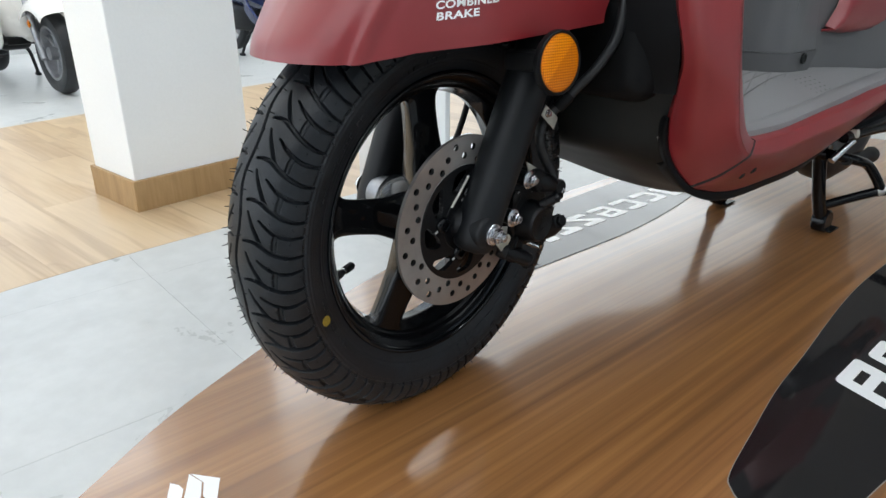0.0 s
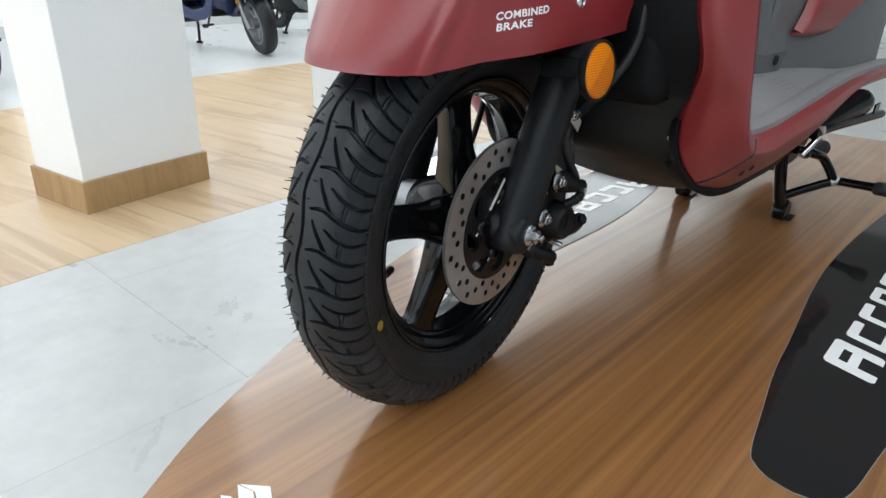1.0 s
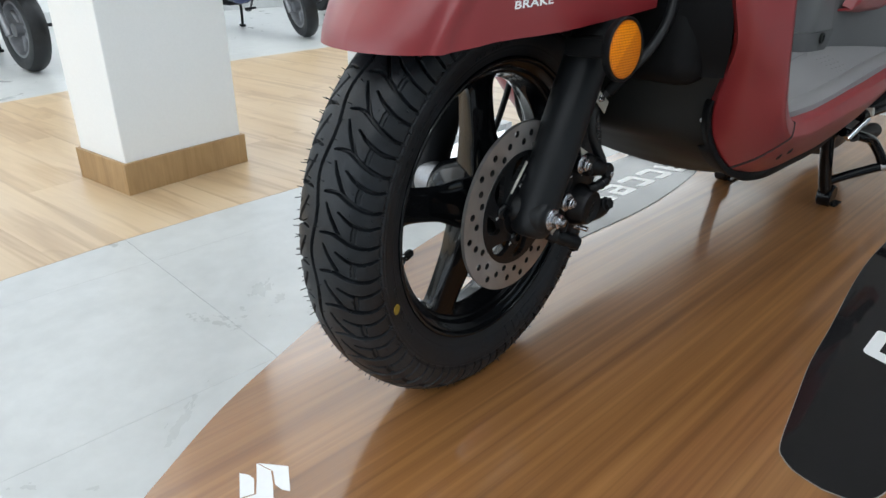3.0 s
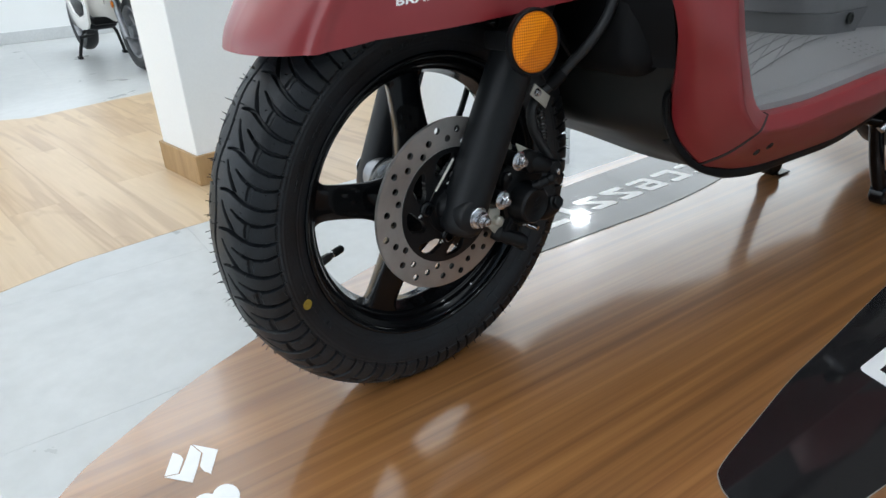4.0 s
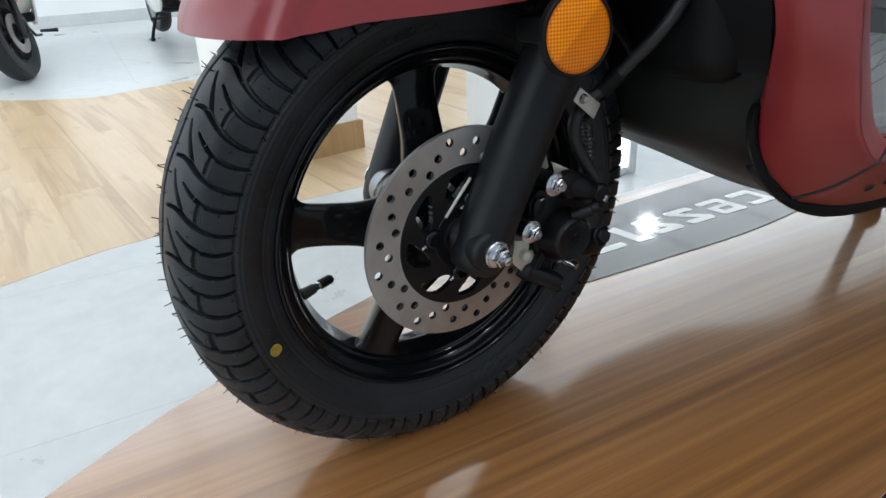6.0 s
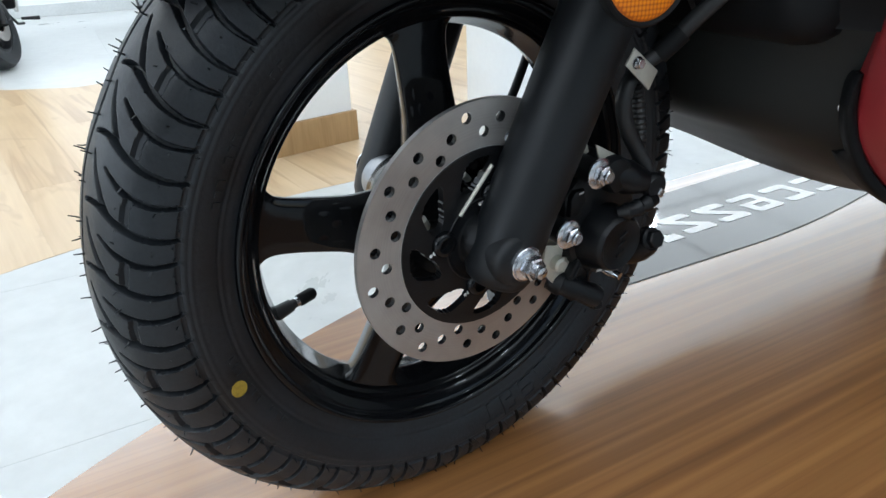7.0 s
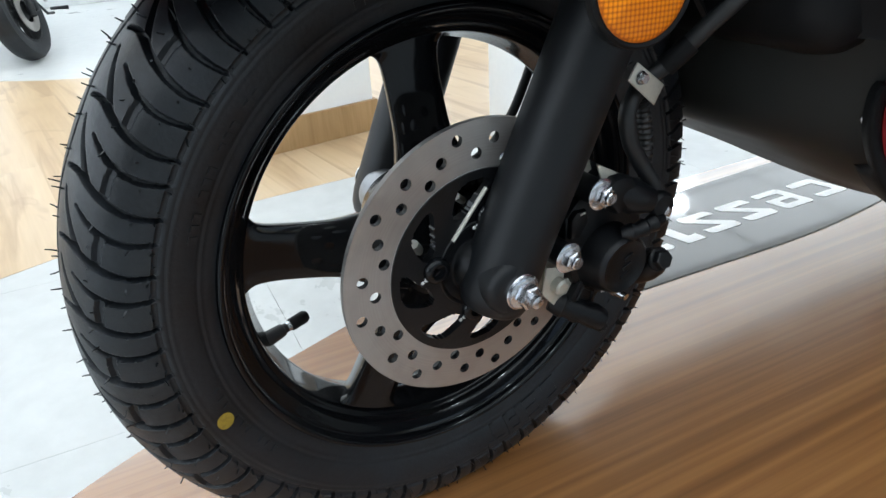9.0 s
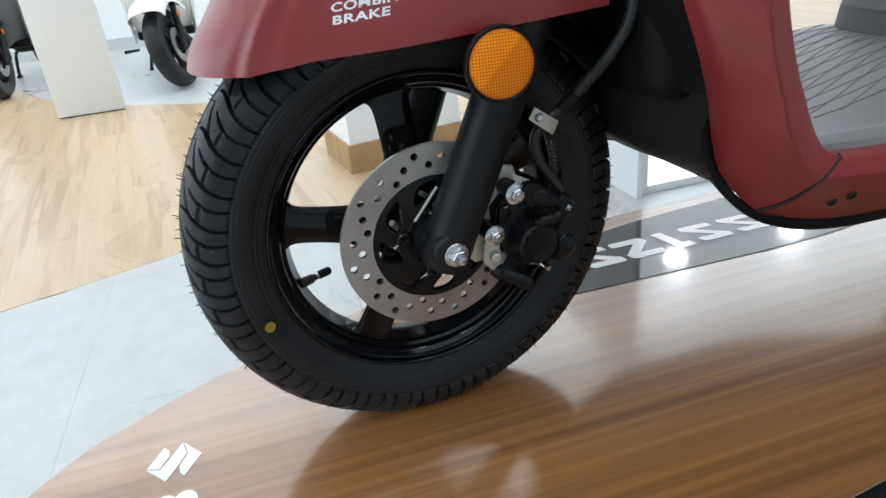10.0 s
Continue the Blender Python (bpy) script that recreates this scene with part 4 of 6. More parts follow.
def carrier_bm():
    """A black spider: a ring and a hub joined by eight slanting arms with rounded windows between them."""
    bm = bmesh.new()
    radii, steps = [0.018, 0.026, 0.034, 0.0395, 0.0405, 0.042, 0.045, 0.049, 0.053, 0.0565, 0.0585, 0.0600, 0.0610, 0.0668], 240
    reach = {3: 5.5, 4: 8.5, 5: 10.5, 6: 12.0, 7: 13.0, 8: 13.0, 9: 12.0, 10: 10.5, 11: 7.5}
    grid = [[bm.verts.new((r * math.cos(a), 0, r * math.sin(a))) for a in [radians(360.0 * k / steps + 900.0 * (min(max(r, 0.036), 0.061) - 0.050)) for k in range(steps)]] for r in radii]
    for i in range(len(radii) - 1):
        for k in range(steps):
            d = (360.0 * (k + 0.5) / steps + 55 + 22.5) % 45 - 22.5
            if i in reach and abs(d) < reach[i]:
                continue
            bm.faces.new((grid[i][k], grid[i][(k + 1) % steps], grid[i + 1][(k + 1) % steps], grid[i + 1][k]))
    ext = bmesh.ops.extrude_face_region(bm, geom=list(bm.faces))
    for v in ext["geom"]:
        if isinstance(v, bmesh.types.BMVert):
            v.co.y -= 0.006
    for v in bm.verts:
        v.co.y += 0.0034
    return bm


carrier_part = part("disc_carrier", carrier_bm(), CAST_GLOSS, disc, "black slotted disc carrier", smooth=False)
part("edge_ring", revolve([(-0.0022, 0.0642), (0.0016, 0.0642), (0.0024, 0.0648), (0.0023, 0.0662), (0.0019, 0.0675), (-0.0022, 0.0675)], 96, closed=True), STEEL, disc, "bright bevelled inner edge")
for a in (10, 101, -80, 190):
    bolt = revolve([(0.0, 0.0094), (0.0026, 0.0091), (0.0044, 0.0078), (0.0050, 0.0060), (0.0048, 0.0046), (0.0018, 0.0042), (0.0012, 0.0)], 28)
    bolt_at = (0.0345 * math.cos(radians(a)), 0.0345 * math.sin(radians(a)))
    db = part("disc_bolt", bolt, RIM_BLACK, disc, "black socket bolt", at(bolt_at[0], 0.0034, bolt_at[1]))
    for dx, dz, size in ((0.0072, -0.0048, 0.0021), (0.0105, -0.0062, 0.0014), (-0.0052, -0.0035, 0.0017)):
        chip = revolve([(0.0, 0.0), (0.0005, size * 0.8), (0.0, size)], 7)
        part("paint_chip", chip, PAINT_CHIP, db, "small white scuff", at(dx, 0.0036 if dx < 0 else 0.0004, dz, 0, 30 * dx * 1000, 0))
part("rib", rod([(-0.0053, 0.0045, 0.0539), (0.0211, 0.0045, 0.0233)], 0.0015, 8), TAG_METAL, carrier_part, "bright machined rib")
part("bare_edge", rod([(0.0400, -0.014, 0.0190), (0.0330, -0.019, 0.0095)], 0.0034, 8), TAG_METAL, carrier_part, "bare worn metal edge")
part("bare_edge", rod([(0.0060, -0.014, 0.0440), (-0.0020, -0.019, 0.0370)], 0.0026, 8), TAG_METAL, carrier_part, "bare worn metal edge")
part("pocket", revolve([(0.0030, 0.0285), (0.0042, 0.0300), (0.0042, 0.0315), (0.0030, 0.0325)], 72, closed=True), CAST_BLACK, carrier_part)
part("centre", revolve([(-0.01, 0.03), (0.001, 0.029), (0.004, 0.021), (0.011, 0.0195), (0.02, 0.014), (0.03, 0.013)], 40), CAST_BLACK, carrier_part)

# fork legs
SL = -0.444


def fork_leg(off, x0, label):
    out = math.copysign(0.008, off)
    line = [(x0 - SL * 0.0265, off, -0.0300, 0.10), (x0 - SL * 0.0260, off, -0.0295, 0.42), (x0 - SL * 0.0245, off, -0.0278, 0.66), (x0 - SL * 0.0215, off, -0.0245, 0.84), (x0 - SL * 0.016, off, -0.018, 0.95), (x0 - SL * 0.008, off, -0.009, 1.0), (x0 + SL * 0.02, off, 0.02, 1.0), (x0 + SL * 0.10, off + out * 0.3, 0.10, 1.0), (x0 + SL * 0.2, off + out * 0.7, 0.2, 1.0), (x0 + SL * 0.32, off + out, 0.32, 1.0)]
    bm = rod([q[:3] for q in line], 0.0255, 40, [q[3] for q in line])
    return part("fork_leg", bm, SATIN_BLACK, scooter, label, W, angle=75)


fork_l = fork_leg(0.0830, -0.008, "satin black front fork leg")
fork_r = fork_leg(-0.0860, -0.009, "satin black front fork leg on the far side")
for fk, off, x0 in ((fork_l, 0.094, -0.010), (fork_r, -0.094, -0.009)):
    part("inner_tube", rod([(x0 + SL * 0.31, off * 0.95, 0.31), (x0 + SL * 0.62, off * 0.7, 0.62)], 0.016, 20), STEEL, fk, "steel fork tube")
part("axle_boss", revolve([(0.068, 0.0), (0.068, 0.0215), (0.1000, 0.0205), (0.1040, 0.0190), (0.1062, 0.0160), (0.1062, 0.0)], 40), SATIN_BLACK, fork_l, "black axle boss", at(-0.003, 0, -0.003))
part("washer", revolve([(0.1005, 0.0), (0.1005, 0.0125), (0.1055, 0.0125), (0.1062, 0.0118), (0.1062, 0.0)], 32), ZINC, fork_l, "bright washer", at(-0.005, 0.003, -0.004))
part("axle_nut", hex_bolt(0.0085, 0.008, 0.011), ZINC, fork_l, "bright zinc-plated axle nut", at(-0.005, 0.1088, -0.004))
part("axle_end", revolve([(0.0, 0.0), (0.0, 0.0042), (0.006, 0.0042), (0.0066, 0.003), (0.0066, 0.0)], 18), ZINC, fork_l, "", at(-0.005, 0.1180, -0.004))
part("axle", rod([(0, -0.1, 0), (0, 0.1, 0)], 0.0075, 18), STEEL, rim, "steel wheel axle")
part("axle_nut", hex_bolt(0.0095, 0.008, 0.014), ZINC, fork_r, "bright axle nut", at(-0.006, -0.110, 0.0, 180, 0, 0))
# speedometer drive on the far side of the hub
gear = part("speedometer_drive", revolve([(-0.078, 0.0), (-0.078, 0.020), (-0.068, 0.023), (-0.052, 0.023), (-0.052, 0.0)], 40), ALLOY, scooter, "cast alloy speedometer drive beside the hub", W)
part("cable", rod(curve_pts([(-0.012, -0.066, 0.004), (-0.055, -0.066, 0.004), (-0.095, -0.064, 0.015), (-0.120, -0.062, 0.040), (-0.136, -0.061, 0.070), (-0.149, -0.061, 0.104), (-0.160, -0.064, 0.15), (-0.168, -0.062, 0.23), (-0.175, -0.05, 0.34)], 8), 0.0042, 10), RUBBER_HOSE, gear, "black cable")

# reflector on its bracket
refl_m = W @ at(-0.0440, 0.1400, 0.1795, 0, 0, 0) @ at(0, 0, 0, 4, 0, -6)
reflector = part("reflector", revolve([(0.0075, 0.0), (0.0075, 0.0275), (0.0095, 0.0285), (0.0102, 0.0302), (0.009, 0.0315), (0.004, 0.0318), (0.0, 0.029), (-0.001, 0.0)], 64), PLASTIC_BLACK, scooter, "round reflector housing of black plastic", refl_m)
lens = revolve([(0.0076, 0.0), (0.0105, 0.0), (0.0108, 0.014), (0.0103, 0.0255), (0.0088, 0.0287), (0.0076, 0.0287)], 64)
part("lens", lens, AMBER, reflector, "amber reflector lens")
part("bracket", boxed(-0.02, 0.010, -0.06, 0.0, -0.010, 0.010, 0.004), PLASTIC_BLACK, reflector, "black bracket")

# brake caliper
caliper = part("brake_caliper", plate([(-0.058, 0.022), (-0.070, 0.034), (-0.090, 0.046), (-0.104, 0.045), (-0.121, 0.034), (-0.130, 0.020), (-0.132, -0.005), (-0.130, -0.030), (-0.122, -0.047), (-0.106, -0.055), (-0.088, -0.050), (-0.070, -0.034), (-0.060, -0.010)], 0.046, 0.086, 0.005, "XZ"), CAST_BLACK, scooter, "black cast brake caliper", W)
part("piston_housing", revolve([(0.0, 0.0262), (0.006, 0.0256), (0.012, 0.0236), (0.0170, 0.0226), (0.0196, 0.0218), (0.0215, 0.0200), (0.0208, 0.0178), (0.0198, 0.0165), (0.0203, 0.0)], 56), CAST_BLACK, caliper, "round piston housing with a blank cap", at(-0.0975, 0.086, -0.018))
for k in range(3):
    part("raised_mark", boxed(-0.0042, 0.0042, 0.0, 0.0014, -0.0016, 0.0016, 0.0004, 1), CAST_BLACK, caliper, "", at(-0.0985 - 0.001 * k, 0.1060, -0.0255 + 0.007 * k, 0, 24, 0))
part("lug", plate([(-0.0790, 0.0455), (-0.0860, 0.0500), (-0.0945, 0.0500), (-0.1040, 0.0450), (-0.1085, 0.0330), (-0.1020, 0.0225), (-0.0900, 0.0225), (-0.0815, 0.0330)], 0.084, 0.1035, 0.0045, "XZ"), CAST_BLACK, caliper, "rounded cast lug beside the upper bolt")
part("lug", plate([(-0.0610, 0.0215), (-0.0655, 0.0265), (-0.0740, 0.0262), (-0.0765, 0.0170), (-0.0690, 0.0060), (-0.0610, 0.0070)], 0.080, 0.0895, 0.002, "XZ"), CAST_BLACK, caliper, "small cast lug")
part("scuff", boxed(-0.0022, 0.0022, 0.0, 0.0006, -0.0007, 0.0007, 0.0002, 1), PAINT_CHIP, caliper, "bare metal scuff", at(-0.0700, 0.0894, 0.0245, 0, 8, 0))
part("scuff", boxed(-0.0008, 0.0008, 0.0, 0.0006, -0.0022, 0.0022, 0.0002, 1), PAINT_CHIP, caliper, "bare metal scuff", at(-0.1005, 0.0860, 0.0190, 0, 24, 0))
# upper pin boot and the boss that takes the hose
part("slide_pin_boot", rod([(-0.092, 0.088, 0.037), (-0.098, 0.092, 0.0345), (-0.103, 0.0945, 0.0325), (-0.108, 0.097, 0.0300), (-0.113, 0.0995, 0.0280), (-0.120, 0.102, 0.0255)], 0.0130, 20, [0.7, 1.0, 0.92, 0.98, 0.86, 0.7]), CAST_BLACK, caliper, "black rubber slide pin boot")
part("hose_boss", revolve([(0.0, 0.0088), (0.016, 0.0088), (0.0185, 0.0098), (0.0225, 0.0096), (0.0245, 0.0078), (0.0250, 0.0)], 28), CAST_BLACK, caliper, "round black boss at the end of the hose", at(-0.1290, 0.0865, 0.0225, 0, 0, -8))
part("hose_bolt", plate([(-0.0038, 0.0), (0.0, 0.0042), (0.0038, 0.0), (0.0, -0.0042)], 0.0, 0.0022, 0.0004, "XZ"), ZINC, caliper, "bright square end of the hose bolt", at(-0.1285, 0.1108, 0.0180, 0, 10, 0))
part("pad_pin", rod([(-0.098, 0.100, 0.0050), (-0.104, 0.105, 0.0072), (-0.1055, 0.106, 0.0076), (-0.112, 0.1075, 0.0090), (-0.1135, 0.1078, 0.0093), (-0.120, 0.1085, 0.0108), (-0.1215, 0.1088, 0.0112), (-0.1270, 0.109, 0.0125)], 0.0066, 16, [0.7, 1.0, 0.80, 1.0, 0.80, 1.0, 0.8, 0.7]), CAST_BLACK, caliper, "black ribbed pad pin")
# bolt boss with a hexagon end, rear of the piston
part("rear_boss", rod([(-0.1270, 0.082, -0.040), (-0.1305, 0.090, -0.038), (-0.1310, 0.097, -0.0335), (-0.1300, 0.1035, -0.0270), (-0.1290, 0.108, -0.0225)], 0.0120, 22, [1.0, 1.08, 1.0, 0.92, 0.75]), CAST_BLACK, caliper, "black boss behind the piston")
part("hexagon_end", hex_bolt(0.0074, 0.0062, 0.0088), CAST_BLACK, caliper, "black hexagon end", at(-0.1288, 0.1085, -0.0215, 20, 0, -6))
part("bleed_screw", rod([(-0.1105, 0.078, -0.0530), (-0.1120, 0.0885, -0.0545), (-0.1123, 0.0895, -0.0547), (-0.1135, 0.0965, -0.0556)], 0.0042, 14, [1.2, 1.0, 0.8, 0.75]), ZINC, caliper, "bright bleed screw")
part("scuff", boxed(-0.0030, 0.0030, 0.0, 0.0006, -0.0010, 0.0010, 0.0002, 1), PAINT_CHIP, caliper, "bare metal scuff", at(-0.1000, 0.0862, -0.0500, 0, -10, 0))
# lower pin boot on its plate
part("pin_plate", plate([(-0.0660, -0.0455), (-0.0745, -0.0315), (-0.0900, -0.0425), (-0.0890, -0.0570), (-0.0780, -0.0600)], 0.078, 0.0880, 0.0015, "XZ"), CAST_BLACK, caliper, "black plate with a pressed recess")
part("recess_rim", rod([(-0.0715, 0.0885, -0.0460), (-0.0762, 0.0885, -0.0365), (-0.0862, 0.0885, -0.0440), (-0.0848, 0.0885, -0.0530), (-0.0715, 0.0885, -0.0460)], 0.0011, 8), CAST_BLACK, caliper)
part("slide_pin_boot", rod([(-0.060, 0.072, -0.050), (-0.0665, 0.079, -0.0535), (-0.0685, 0.081, -0.0545), (-0.0745, 0.087, -0.0575), (-0.0765, 0.0885, -0.0585), (-0.0835, 0.0935, -0.0620), (-0.0890, 0.0960, -0.0655), (-0.0915, 0.0965, -0.0670)], 0.0102, 20, [0.85, 1.05, 0.86, 1.0, 0.84, 0.96, 0.86, 0.35]), CAST_BLACK, caliper, "black rubber slide pin boot")
part("pin_end", hex_bolt(0.0048, 0.0050, 0.0062), CAST_BLACK, caliper, "black pin end", at(-0.0935, 0.0905, -0.0745, 8, 0, -20))
bracket = part("caliper_bracket", plate([(-0.022, -0.024), (-0.040, -0.010), (-0.052, 0.012), (-0.060, 0.044), (-0.072, 0.060), (-0.084, 0.058), (-0.090, 0.040), (-0.078, 0.020), (-0.074, -0.016), (-0.058, -0.040), (-0.036, -0.040)], 0.066, 0.072, 0.001, "XZ"), TAG_METAL, scooter, "pale zinc-plated caliper bracket", W @ at(-0.003, 0.001, 0.002))
for bx_, bz_, size, yy in ((-0.0482, -0.0014, 1.12, 0.0965), (-0.0734, 0.0387, 1.15, 0.0970)):
    part("collar", revolve([(0.072, 0.0), (0.072, 0.0092), (yy, 0.0092), (yy, 0.0)], 24), CAST_BLACK, bracket, "", at(bx_, 0, bz_))
    bolt_part = part("bolt", hex_bolt(0.0062 * size, 0.0060, 0.0098 * size), ZINC, bracket, "bright flanged bolt", at(bx_, yy, bz_, 0, 14, 0))
    part("bolt_end", revolve([(0.007, 0.0), (0.007, 0.0046), (0.0105, 0.0046), (0.0112, 0.0038), (0.0112, 0.0)], 20), ZINC, bolt_part, "round stamped bolt end")
part("tab", plate([(-0.0444, -0.0168), (-0.0617, -0.0211), (-0.0602, -0.0324), (-0.0761, -0.0342), (-0.0705, -0.0445), (-0.0583, -0.0572), (-0.0416, -0.0384)], 0.0782, 0.0800, 0.0004, "XZ"), TAG_METAL, bracket, "pale zinc-plated tab")
part("tab", plate([(-0.0715, 0.0592), (-0.0935, 0.0470), (-0.0885, 0.0425), (-0.0776, 0.0440)], 0.0922, 0.0938, 0.0003, "XZ"), TAG_METAL, bracket, "pale zinc-plated tab")
part("rivet", revolve([(0.080, 0.0), (0.080, 0.0062), (0.086, 0.0058), (0.0875, 0.0040), (0.0875, 0.0)], 20), TAG_METAL, bracket, "pale rivet", at(-0.0545, 0, -0.0335))
# brake hose and its clip
hose_pts = curve_pts([(-0.1300, 0.098, 0.0225), (-0.1275, 0.096, 0.034), (-0.1185, 0.092, 0.050), (-0.108, 0.090, 0.068), (-0.105, 0.088, 0.088), (-0.118, 0.086, 0.104), (-0.138, 0.090, 0.116), (-0.151, 0.104, 0.138), (-0.164, 0.118, 0.160), (-0.180, 0.128, 0.190), (-0.185, 0.131, 0.225), (-0.192, 0.128, 0.30), (-0.205, 0.10, 0.42)], 8)
hose = part("brake_hose", rod(hose_pts, 0.0058, 14), RUBBER_HOSE, scooter, "black brake hose", W)
part("ferrule", rod([(-0.135, 0.0885, 0.1125), (-0.146, 0.098, 0.128)], 0.0072, 14), PLASTIC_BLACK, hose, "black hose ferrule")
loom_pts = curve_pts([(-0.121, 0.094, 0.03), (-0.126, 0.088, 0.06), (-0.122, 0.084, 0.09), (-0.116, 0.084, 0.104)], 16)
part("loom", rod(loom_pts, 0.0052, 12, [1.0 if k % 2 else 0.8 for k in range(len(loom_pts))]), RUBBER_HOSE, hose, "black corrugated hose sleeve")
clip = part("hose_clip", plate([(-0.0945, 0.1120), (-0.1015, 0.1225), (-0.1275, 0.1040), (-0.1205, 0.0915)], 0.0945, 0.0962, 0.0004, "XZ"), TAG_METAL, scooter, "small pale metal hose clip", W)
part("bolt", hex_bolt(0.0035, 0.003, 0.0045), ZINC, clip, "", at(-0.1045, 0.0962, 0.1125))

# red front mudguard


def fender_rows():
    """Rows from the lower edge upwards; each runs from the right rear round the nose to the left rear, with a soft crease at the corner."""
    rows = []
    # rise, nose x, corner x y, cheek x y, flank x y, rear x y
    for dz, nx, cx, cy, hx, hy, sx, sy, rx, ry in (
        (0.000, 0.1950, 0.1530, 0.0715, 0.080, 0.0990, 0.020, 0.1140, -0.165, 0.120),
        (0.016, 0.1895, 0.1465, 0.0740, 0.080, 0.0988, 0.020, 0.1128, -0.168, 0.1195),
        (0.046, 0.1670, 0.1290, 0.0800, 0.070, 0.0965, 0.010, 0.1085, -0.190, 0.116),
        (0.080, 0.1420, 0.1000, 0.0800, 0.055, 0.0905, 0.000, 0.1000, -0.21, 0.107),
        (0.115, 0.1100, 0.0700, 0.0740, 0.035, 0.0810, -0.010, 0.0880, -0.22, 0.094),
        (0.145, 0.0750, 0.0400, 0.0690, 0.015, 0.0750, -0.030, 0.0800, -0.25, 0.085),
        (0.165, 0.0300, 0.0050, 0.0420, -0.015, 0.0480, -0.050, 0.0520, -0.24, 0.055),
        (0.172, -0.0100, -0.0250, 0.0120, -0.040, 0.0140, -0.070, 0.0150, -0.22, 0.016),
    ):
        k = 1 - dz / 0.2
        d = nx - cx
        half = [(nx, 0.0), (nx - 0.06 * d, cy * 0.30), (nx - 0.27 * d, cy * 0.60), (nx - 0.58 * d, cy * 0.82), (nx - 0.84 * d, cy * 0.925), (cx + 0.0015, cy + 0.0004), (cx - 0.0045, cy + 0.0040 * k), (cx - 0.016, cy + 0.0072 * k), ((cx + hx) / 2, cy + (hy - cy) * 0.62), (hx, hy), (sx, sy), (-0.08, (sy + ry) / 2 + 0.002), (rx, ry)]
        line = curve_pts([(x, y, 0) for x, y in half], 6)
        full = [(p.x, -p.y) for p in line[:0:-1]] + [(p.x, p.y) for p in line]
        rows.append([(x, y, 0.1935 - 0.0055 * min(1.0, max(0.0, (x - 0.10) / 0.05)) * k + dz + max(0.0, 0.15 - x) * 0.048 * k) for x, y in full])
    cols = [curve_pts([r[i] for r in rows], 3) for i in range(len(rows[0]))]
    return [[c[k] for c in cols] for k in range(len(cols[0]))]


fender = part("front_fender", sheet(fender_rows(), 0.0035), RED_MATTE, scooter, "matte red front mudguard", W, angle=60)
liner_rows = []
for i in range(25):
    a = radians(66 + 76 * i / 24)
    c, sn = math.cos(a), math.sin(a)
    ww = 0.056
    liner_rows.append([(rr * c, yy, rr * sn) for yy, rr in ((-ww - 0.030, 0.222), (-ww - 0.012, 0.240), (-ww, 0.250), (-ww * 0.5, 0.258), (0, 0.260), (ww * 0.5, 0.258), (ww, 0.250), (ww + 0.012, 0.240), (ww + 0.030, 0.222))])
part("fender_liner", sheet(liner_rows, 0.003), PLASTIC_BLACK, scooter, "black inner mudguard liner", W)
def lettering(text, height, width, parent, place, mat):
    """Flat letters laid on the parent's left side: place is the lower left corner (x, z), reading towards the rear."""
    cu = bpy.data.curves.new("lettering", "FONT")
    cu.body, cu.size, cu.offset, cu.space_character = text, 1.0, 0.030, 1.08
    tmp = new("lettering_source", cu)
    me = bpy.data.meshes.new_from_object(tmp.evaluated_get(bpy.context.evaluated_depsgraph_get()))
    bpy.data.objects.remove(tmp)
    bm = bmesh.new()
    bm.from_mesh(me)
    bmesh.ops.triangulate(bm, faces=bm.faces)
    bmesh.ops.subdivide_edges(bm, edges=bm.edges, cuts=1)
    xs, ys = [v.co.x for v in bm.verts], [v.co.y for v in bm.verts]
    x0, y0, kx, ky = min(xs), min(ys), width / (max(xs) - min(xs)), height / (max(ys) - min(ys))
    for v in bm.verts:
        u, w = (v.co.x - x0) * kx, (v.co.y - y0) * ky
        x, z = place[0] - u - 0.22 * w, place[1] + w + 0.068 * u
        hit, _, _, _ = FENDER_TREE.ray_cast(Vector((x, 0.4, z)), Vector((0, -1, 0)))
        v.co = (x, (hit.y if hit else 0.11) + 0.0005, z)
    ob = new("lettering", mesh_of(bm, "lettering", mat, False))
    ob.parent = parent
    return tagged(ob, "white printed lettering")


FENDER_TREE = BVHTree.FromPolygons([v.co.copy() for v in fender.data.vertices], [tuple(p.vertices) for p in fender.data.polygons])
lettering("COMBINED", 0.0070, 0.0715, fender, (0.0795, 0.2315), WHITE_PRINT)
lettering("BRAKE", 0.0068, 0.0455, fender, (0.0800, 0.2222), WHITE_PRINT)
spot, tilt, _, _ = FENDER_TREE.ray_cast(Vector((-0.052, 0.4, 0.245)), Vector((0, -1, 0)))
part("screw", revolve([(0.0, 0.0078), (0.0020, 0.0072), (0.0036, 0.0046), (0.0022, 0.0032), (0.0022, 0.0)], 24), ZINC, fender, "bright screw", at(*spot))

# ---- body of the scooter, in the room's axes; its middle lies at y = MID ----
MID = -0.02


def mirror(rows):
    return [[(x, 2 * MID - y, z) for x, y, z in r] for r in rows]


